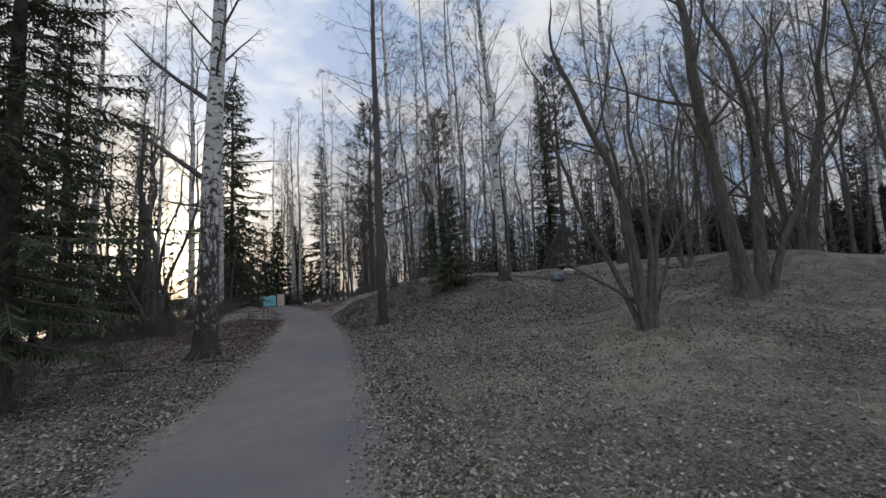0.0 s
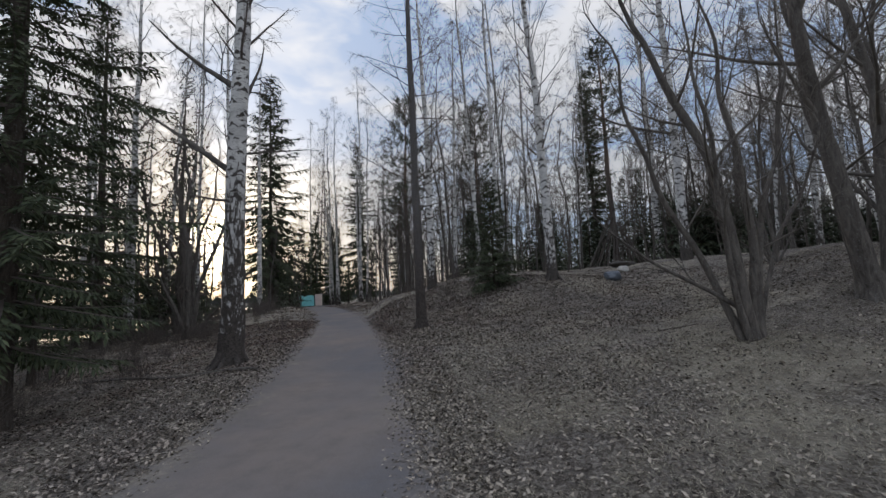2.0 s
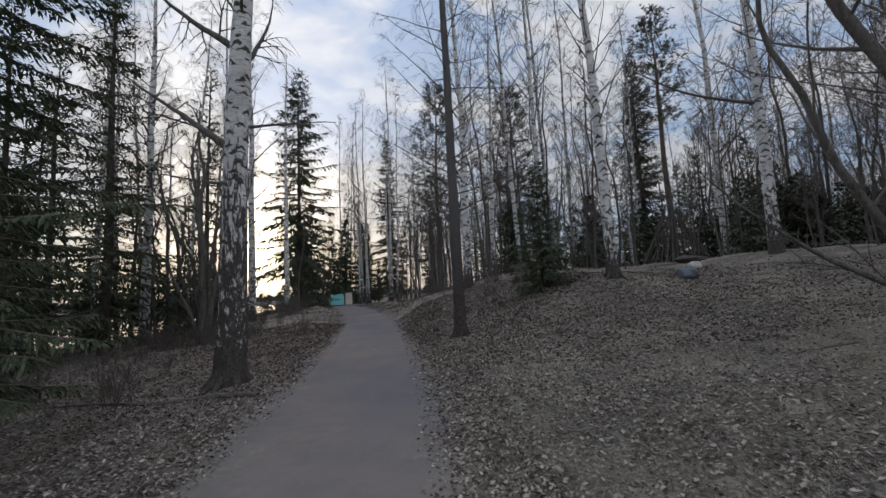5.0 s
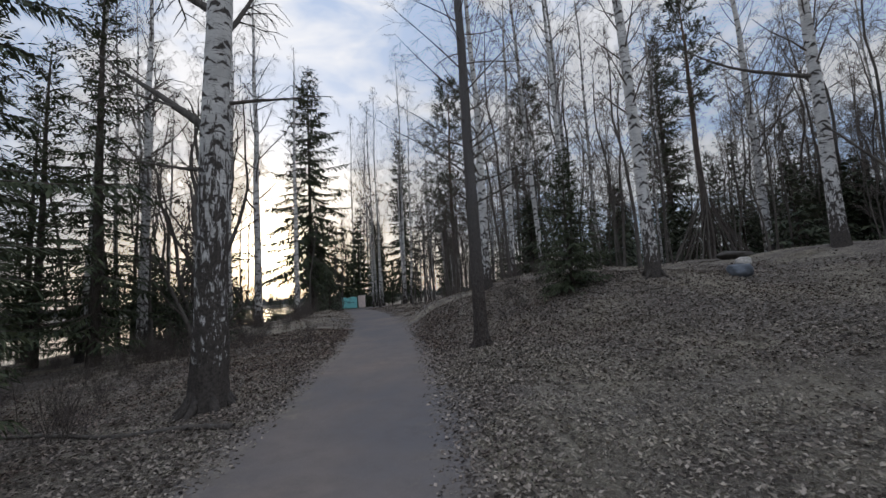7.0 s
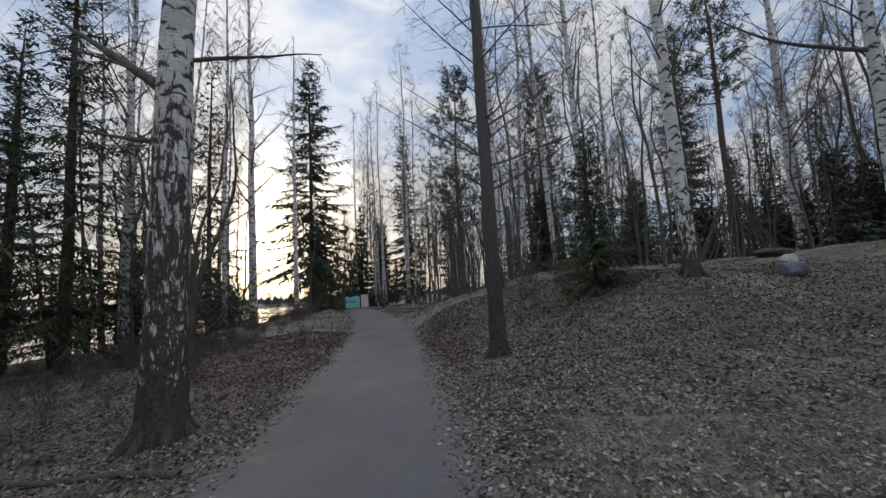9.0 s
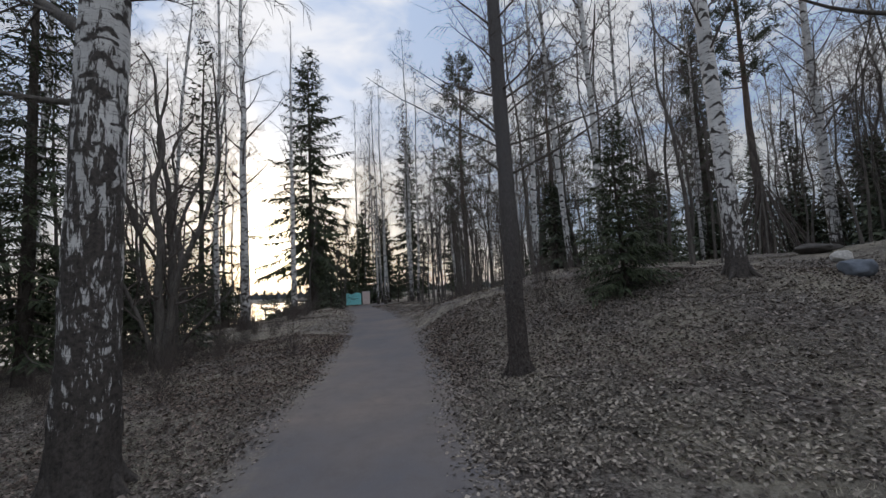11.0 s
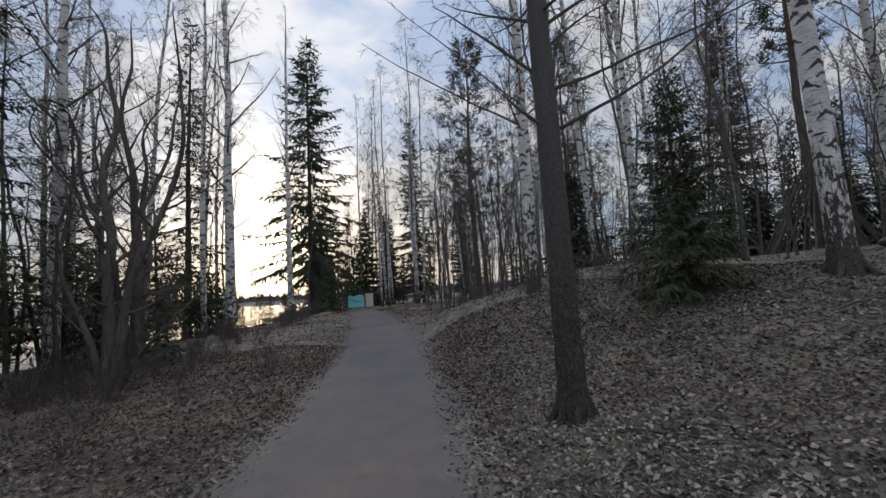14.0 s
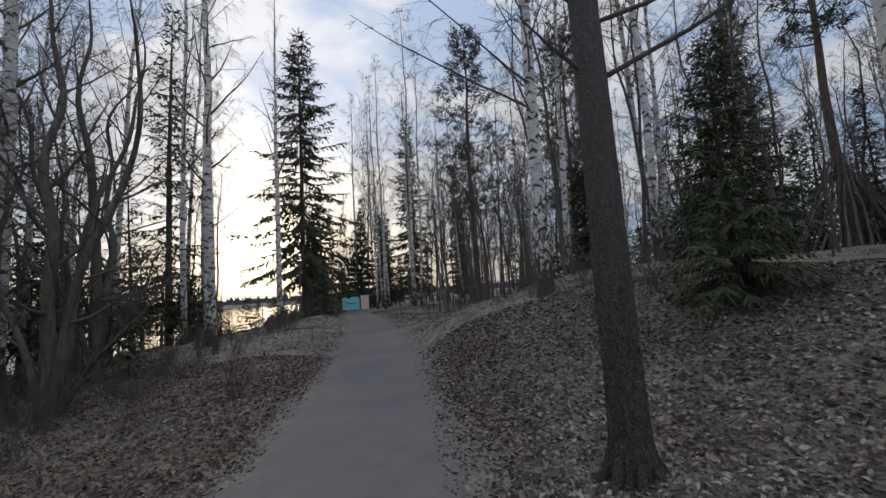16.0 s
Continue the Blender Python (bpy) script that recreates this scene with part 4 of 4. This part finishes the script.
def stick_shelter(x, y):
    """A lean-to tent of dead poles set round the pine on the rise."""
    g = random.Random(4)
    root = thing("stick_shelter", "dark lean-to of dead poles propped round a pine", "shelter")
    root.matrix_basis = pose(x, y, ground_z(x, y))
    for k in range(40):
        a = 6.283 * (k + g.random() * 0.7) / 40
        rad = g.uniform(1.6, 2.2)
        t = Tubes()
        foot = np.array((rad * math.cos(a), rad * math.sin(a), -0.15))
        top = np.array((0.28 * math.cos(a + 0.3), 0.28 * math.sin(a + 0.3), g.uniform(2.9, 3.9)))
        pts = [foot + (top - foot) * i / 6 + np.array((g.uniform(-1, 1), g.uniform(-1, 1), 0)) * 0.04 for i in range(7)]
        r = g.uniform(0.02, 0.05)
        t.add(pts, [r * (1 - 0.5 * i / 6) for i in range(7)], 6)
        child("pole", t.mesh("pole", M_TWIG_GREY if g.random() < 0.3 else M_TWIG), root)
    return root


stick_shelter(7.9, 27.5)


def box_bm(w, d, h, bevel=0.02, base=0.0):
    bm = bmesh.new()
    bmesh.ops.create_cube(bm, size=1.0)
    for v in bm.verts:
        v.co = Vector((v.co.x * w, v.co.y * d, (v.co.z + 0.5) * h + base))
    bmesh.ops.bevel(bm, geom=bm.edges[:], offset=bevel, segments=2, affect="EDGES")
    return bm


def barrier(x, y, rz):
    """A turquoise panel with two raised lobes on short posts, and a pale box beside it."""
    teal = make_plain("turquoise_panel", (0.30, 0.82, 0.84), 0.5, 0.08, 3, 0)
    ink = make_plain("dark_lettering", (0.03, 0.12, 0.14), 0.6, 0.1, 3, 0)
    root = thing("notice_panel", "turquoise panel with wavy top edge and dark script", "sign")
    root.matrix_basis = pose(x, y, ground_z(x, y), -10, 0, rz)
    bm = bmesh.new()
    n, w, d = 40, 1.6, 0.05
    cols = []
    for i in range(n + 1):
        s = i / n
        top = 1.22 + 0.13 * max(0, math.cos((s - 0.16) * 9.5)) * (s < 0.33) + 0.16 * max(0, math.cos((s - 0.72) * 5.2))
        cols.append([bm.verts.new(((s - 0.5) * w, q, z)) for q in (-d / 2, d / 2) for z in (0.12, top)])
    for a, b in zip(cols, cols[1:]):
        bm.faces.new((a[0], b[0], b[1], a[1]))
        bm.faces.new((b[2], a[2], a[3], b[3]))
        bm.faces.new((a[1], b[1], b[3], a[3]))
        bm.faces.new((b[0], a[0], a[2], b[2]))
    bm.faces.new((cols[0][0], cols[0][1], cols[0][3], cols[0][2]))
    bm.faces.new((cols[-1][1], cols[-1][0], cols[-1][2], cols[-1][3]))
    part("panel", bm, teal, root)
    for px in (-0.7, 0.0, 0.7):
        bm = box_bm(0.07, 0.07, 0.75, 0.01, -0.1)
        bmesh.ops.translate(bm, verts=bm.verts, vec=(px, 0.065, 0))
        part("post", bm, M_TWIG_GREY, root)
    for px, pz, pw, tilt in ((-0.42, 0.82, 0.22, 0.1), (-0.15, 0.72, 0.3, 0.25), (0.12, 0.68, 0.3, -0.1), (0.4, 0.7, 0.16, 0.2)):
        bm = box_bm(pw, 0.012, 0.07, 0.004)
        bmesh.ops.rotate(bm, verts=bm.verts, cent=(0, 0, 0), matrix=Matrix.Rotation(tilt, 3, "Y"))
        bmesh.ops.translate(bm, verts=bm.verts, vec=(px, -0.034, pz))
        part("script_bar", bm, ink, root, "dark script stroke")
    return root


barrier(-20.75, 46.7, 25.0)
M_BEIGE = make_plain("pale_box_paint", (0.86, 0.74, 0.70), 0.6, 0.1, 4, 0.005)
cabinet = thing("pale_cabinet", "pale pinkish cabinet standing beside the turquoise panel", "cabinet")
cabinet.matrix_basis = pose(-19.55, 47.2, ground_z(-19.55, 47.2), -6, 0, 25)
part("body", box_bm(0.75, 0.6, 1.25, 0.03), M_BEIGE, cabinet)
bm = box_bm(0.82, 0.68, 0.06, 0.015, 1.255)
part("lid", bm, M_BEIGE, cabinet)
bm = box_bm(0.62, 0.02, 1.05, 0.006, 0.1)
bmesh.ops.translate(bm, verts=bm.verts, vec=(0, -0.312, 0))
part("door", bm, M_BEIGE, cabinet)


def stump(x, y, h, r, seed):
    g = random.Random(seed)
    root = thing("tree_stump", "short grey cut stump at the water's edge", "stump", "stumps on the bank")
    root.matrix_basis = pose(x, y, ground_z(x, y), g.uniform(-4, 4), g.uniform(-4, 4), 0)
    t = Tubes()
    t.add([np.array((0, 0, z)) for z in (-0.2, 0.0, h * 0.3, h - 0.02, h)], [r * 1.3, r * 1.2, r * 1.02, r, r * 0.94], 14)
    child("stem", t.mesh("stem", M_DARK), root)
    bm = bmesh.new()
    bmesh.ops.create_cone(bm, cap_ends=True, segments=14, radius1=r * 0.94, radius2=r * 0.92, depth=0.02)
    bmesh.ops.translate(bm, verts=bm.verts, vec=(0, 0, h))
    part("cut_face", bm, M_TWIG_GREY, root, "pale sawn top")


for k, (x, y, h, r) in enumerate(((-18.6, 31.6, 0.55, 0.14), (-19.0, 33.2, 0.4, 0.12), (-18.9, 34.6, 0.5, 0.13))):
    stump(x, y, h, r, k)


# ---- brush, grass and fallen leaves ----
def bush(seed):
    g = random.Random(seed)
    t = Tubes()
    for k in range(26):
        a = g.uniform(0, 6.283)
        p = np.array((g.gauss(0, 0.16), g.gauss(0, 0.16), -0.05))
        st = bend(g, p, vec(a, radians(g.uniform(45, 85))), g.uniform(0.5, 1.3), 5, 0.1, 0.12)
        t.add(st, [0.007, 0.006, 0.005, 0.004, 0.003], 3)
        for j in range(3):
            q, d = at(st, g.uniform(0.3, 1))
            t.add(bend(g, q, side_way(g, d, 0.7), g.uniform(0.15, 0.4), 3, 0.1, 0.15), [0.004, 0.0035, 0.002], 3)
    ob = new("shrub", t.mesh("shrub", M_TWIG))
    return tagged(ob, "leafless brown brush of thin twigs on the bank", "shrub", "brush on the bank")


bushes = [bush(i) for i in range(3)]
g = random.Random(9)
spots = []
while len(spots) < 64:
    y = g.uniform(5, 42)
    x = float(path_x(y)) - g.uniform(3.6, 11)
    if x > -20.5 and math.hypot(x + 6.06, y - 9.86) > 0.9:
        spots.append((x, y))
for k in range(20):
    spots.append((-11.4 + g.gauss(0, 1.1), 15.6 + g.gauss(0, 1.0)))
for k in range(70):
    y = g.uniform(6, 26)
    spots.append((float(path_x(y)) - g.uniform(4.2, 8.5), y))
for k in range(24):
    y = g.uniform(25, 42)
    spots.append((-19.6 + g.uniform(0, 2.2) - 0.12 * (y - 25), y))
for k in range(26):
    y = g.uniform(18, 32)
    spots.append((float(path_x(y)) + g.uniform(3.5, 9), y))
for k, (x, y) in enumerate(spots):
    m = stand(x, y, g.uniform(0, 360), g.uniform(0.35, 0.65) if 84 <= k < 154 else g.uniform(1.1, 1.7) if 154 <= k < 178 else g.uniform(0.6, 1.15))
    if k < 3:
        bushes[k].matrix_basis = m
    else:
        copy_thing(bushes[k % 3], m)


def near_weight(r, n, ylo, yhi, left, right):
    y = ylo + (yhi - ylo) * r.random(n) ** 1.25
    side = r.random(n) < 0.3
    u = np.where(side, -0.95 - left * r.random(n) ** 1.3, 0.95 + right * r.random(n) ** 1.15)
    return path_x(y) + u, y, u


def scatter_leaves(n):
    r = np.random.RandomState(3)
    x1, y1, u1 = near_weight(r, int(n * 0.72), 0.0, 20, 7.0, 12.0)
    x2, y2, u2 = near_weight(r, int(n * 0.28), -2.5, 40, 9, 15)
    x, y, u = np.concatenate([x1, x2]), np.concatenate([y1, y2]), np.concatenate([u1, u2])
    keep = (np.abs(u) > 1.5) | (r.random(len(u)) < np.clip((np.abs(u) - 0.88) / 0.45, 0, 1) ** 1.4 + 0.03)
    grassy = 0.5 + 0.5 * np.sin(0.75 * x + 0.5 * y) * np.sin(0.55 * y - 0.35 * x + 0.8)
    keep &= r.random(len(u)) < np.clip(1.15 - (np.abs(u) - 1.5) / 13, 0.1, 1) * np.where((u > 2.2) & (y < 10.5), 0.2 + 0.65 * grassy ** 2, 1.0)
    x, y = x[keep], y[keep]
    n = len(x)
    z = land(x, y) + r.uniform(0.006, 0.03, n)
    a = r.uniform(0, 6.283, n)
    s = (0.008 + 0.014 * r.random(n) ** 1.4) * (1 + 0.03 * np.clip(y, 0, 30))
    tilt = r.uniform(-0.6, 0.6, (n, 2))
    V = np.empty((n, 4, 3))
    for k, (lx, ly, up) in enumerate(((-1.2, 0, 0.0), (0.1, -0.72, 0.45), (1.25, 0.0, 0.1), (0.0, 0.75, 0.5))):
        px = s * (lx * np.cos(a) - ly * np.sin(a))
        py = s * (lx * np.sin(a) + ly * np.cos(a))
        V[:, k, 0], V[:, k, 1] = x + px, y + py
        V[:, k, 2] = z + s * up * r.uniform(0.2, 1.0, n) + px * tilt[:, 0] + py * tilt[:, 1]
    i = np.arange(n)[:, None] * 4
    F = np.concatenate([i + np.array([0, 1, 2]), i + np.array([0, 2, 3])], 0)
    tagged(new("fallen_leaves", raw_mesh("fallen_leaves", V.reshape(-1, 3), F, M_LEAF)), "curled grey-brown dead leaves over the ground", "leaves", kind="stuff")


def scatter_grass(n):
    r = np.random.RandomState(8)
    x, y, u = near_weight(r, n // 7, -0.5, 24, 7, 13)
    keep = (np.abs(u) > 1.35) & (np.sin(1.3 * x + 0.9 * y) + np.sin(0.7 * x - 1.9 * y + 1) > np.where((u > 0) & (y < 8.5 + 0.5 * u), -1.5, 0.95))
    x, y = x[keep], y[keep]
    # tufts round the feet of the near stems
    for fx, fy, out in ((-2.25, 13.6, 0.24), (-6.06, 9.86, 0.36), (3.6, 7.75, 0.22), (7.2, 9.9, 0.45)):
        a, d = r.uniform(0, 6.283, 170), out + np.abs(r.normal(0, 0.16, 170))
        x, y = np.concatenate([x, fx + d * np.cos(a)]), np.concatenate([y, fy + d * np.sin(a)])
    x, y = np.repeat(x, 7), np.repeat(y, 7)
    n = len(x)
    x, y = x + r.normal(0, 0.04, n), y + r.normal(0, 0.04, n)
    z = land(x, y) - 0.01
    comb = 3.0 + 1.3 * np.sin(0.9 * x + 0.4 * y) + 1.1 * np.sin(1.1 * y - 0.6 * x)
    a, h = comb + r.normal(0, 0.9, n), r.uniform(0.012, 0.055, n)
    w = r.uniform(0.0011, 0.0024, n)
    out = h * r.uniform(1.2, 4.0, n)
    dx, dy = np.cos(a), np.sin(a)
    V = np.empty((n, 5, 3))
    for k, (side, f, up) in enumerate(((-1, 0, 0), (1, 0, 0), (0.8, 0.45, 0.7), (-0.8, 0.45, 0.7), (0, 1, 0.55))):
        V[:, k, 0] = x - dy * w * side + dx * out * f
        V[:, k, 1] = y + dx * w * side + dy * out * f
        V[:, k, 2] = z + h * up
    i = np.arange(n)[:, None] * 5
    F = (i + np.array([0, 1, 2, 3])).tolist() + (i + np.array([3, 2, 4])).tolist()
    tagged(new("dry_grass", raw_mesh("dry_grass", V.reshape(-1, 3), F, M_GRASS)), "flattened straw-coloured dry grass tufts", "grass", kind="stuff")


def far_woods():
    """The wooded far shore of the lake."""
    g = random.Random(2)
    V, F = [], []
    for k in range(1400):
        a = radians(g.uniform(80, 215))
        d = g.uniform(640, 760)
        x, y, h, w = d * math.cos(a), d * math.sin(a), g.uniform(6, 13), g.uniform(2.5, 4.5)
        b = len(V)
        V += [(x - w, y, 3.5), (x, y - w, 3.5), (x + w, y, 3.5), (x, y + w, 3.5), (x + g.uniform(-1, 1), y, 4.5 + h), (x + w * 0.7, y + w * 0.5, 4.5 + h * 0.6), (x - w * 0.6, y - w * 0.5, 4.5 + h * 0.65)]
        F += [(b, b + 1, b + 4), (b + 1, b + 2, b + 4), (b + 2, b + 3, b + 4), (b + 3, b, b + 4), (b + 2, b + 3, b + 5), (b + 1, b + 2, b + 5), (b, b + 1, b + 6), (b + 3, b, b + 6)]
    m = make_plain("far_wood", (0.09, 0.10, 0.10), 1.0, 0.2, 0.05, 0)
    tagged(new("far_woods", raw_mesh("far_woods", V, F, m)), "low dark woods on the far shore", "woods", kind="stuff")


scatter_leaves(420000)
scatter_grass(620000)
far_woods()
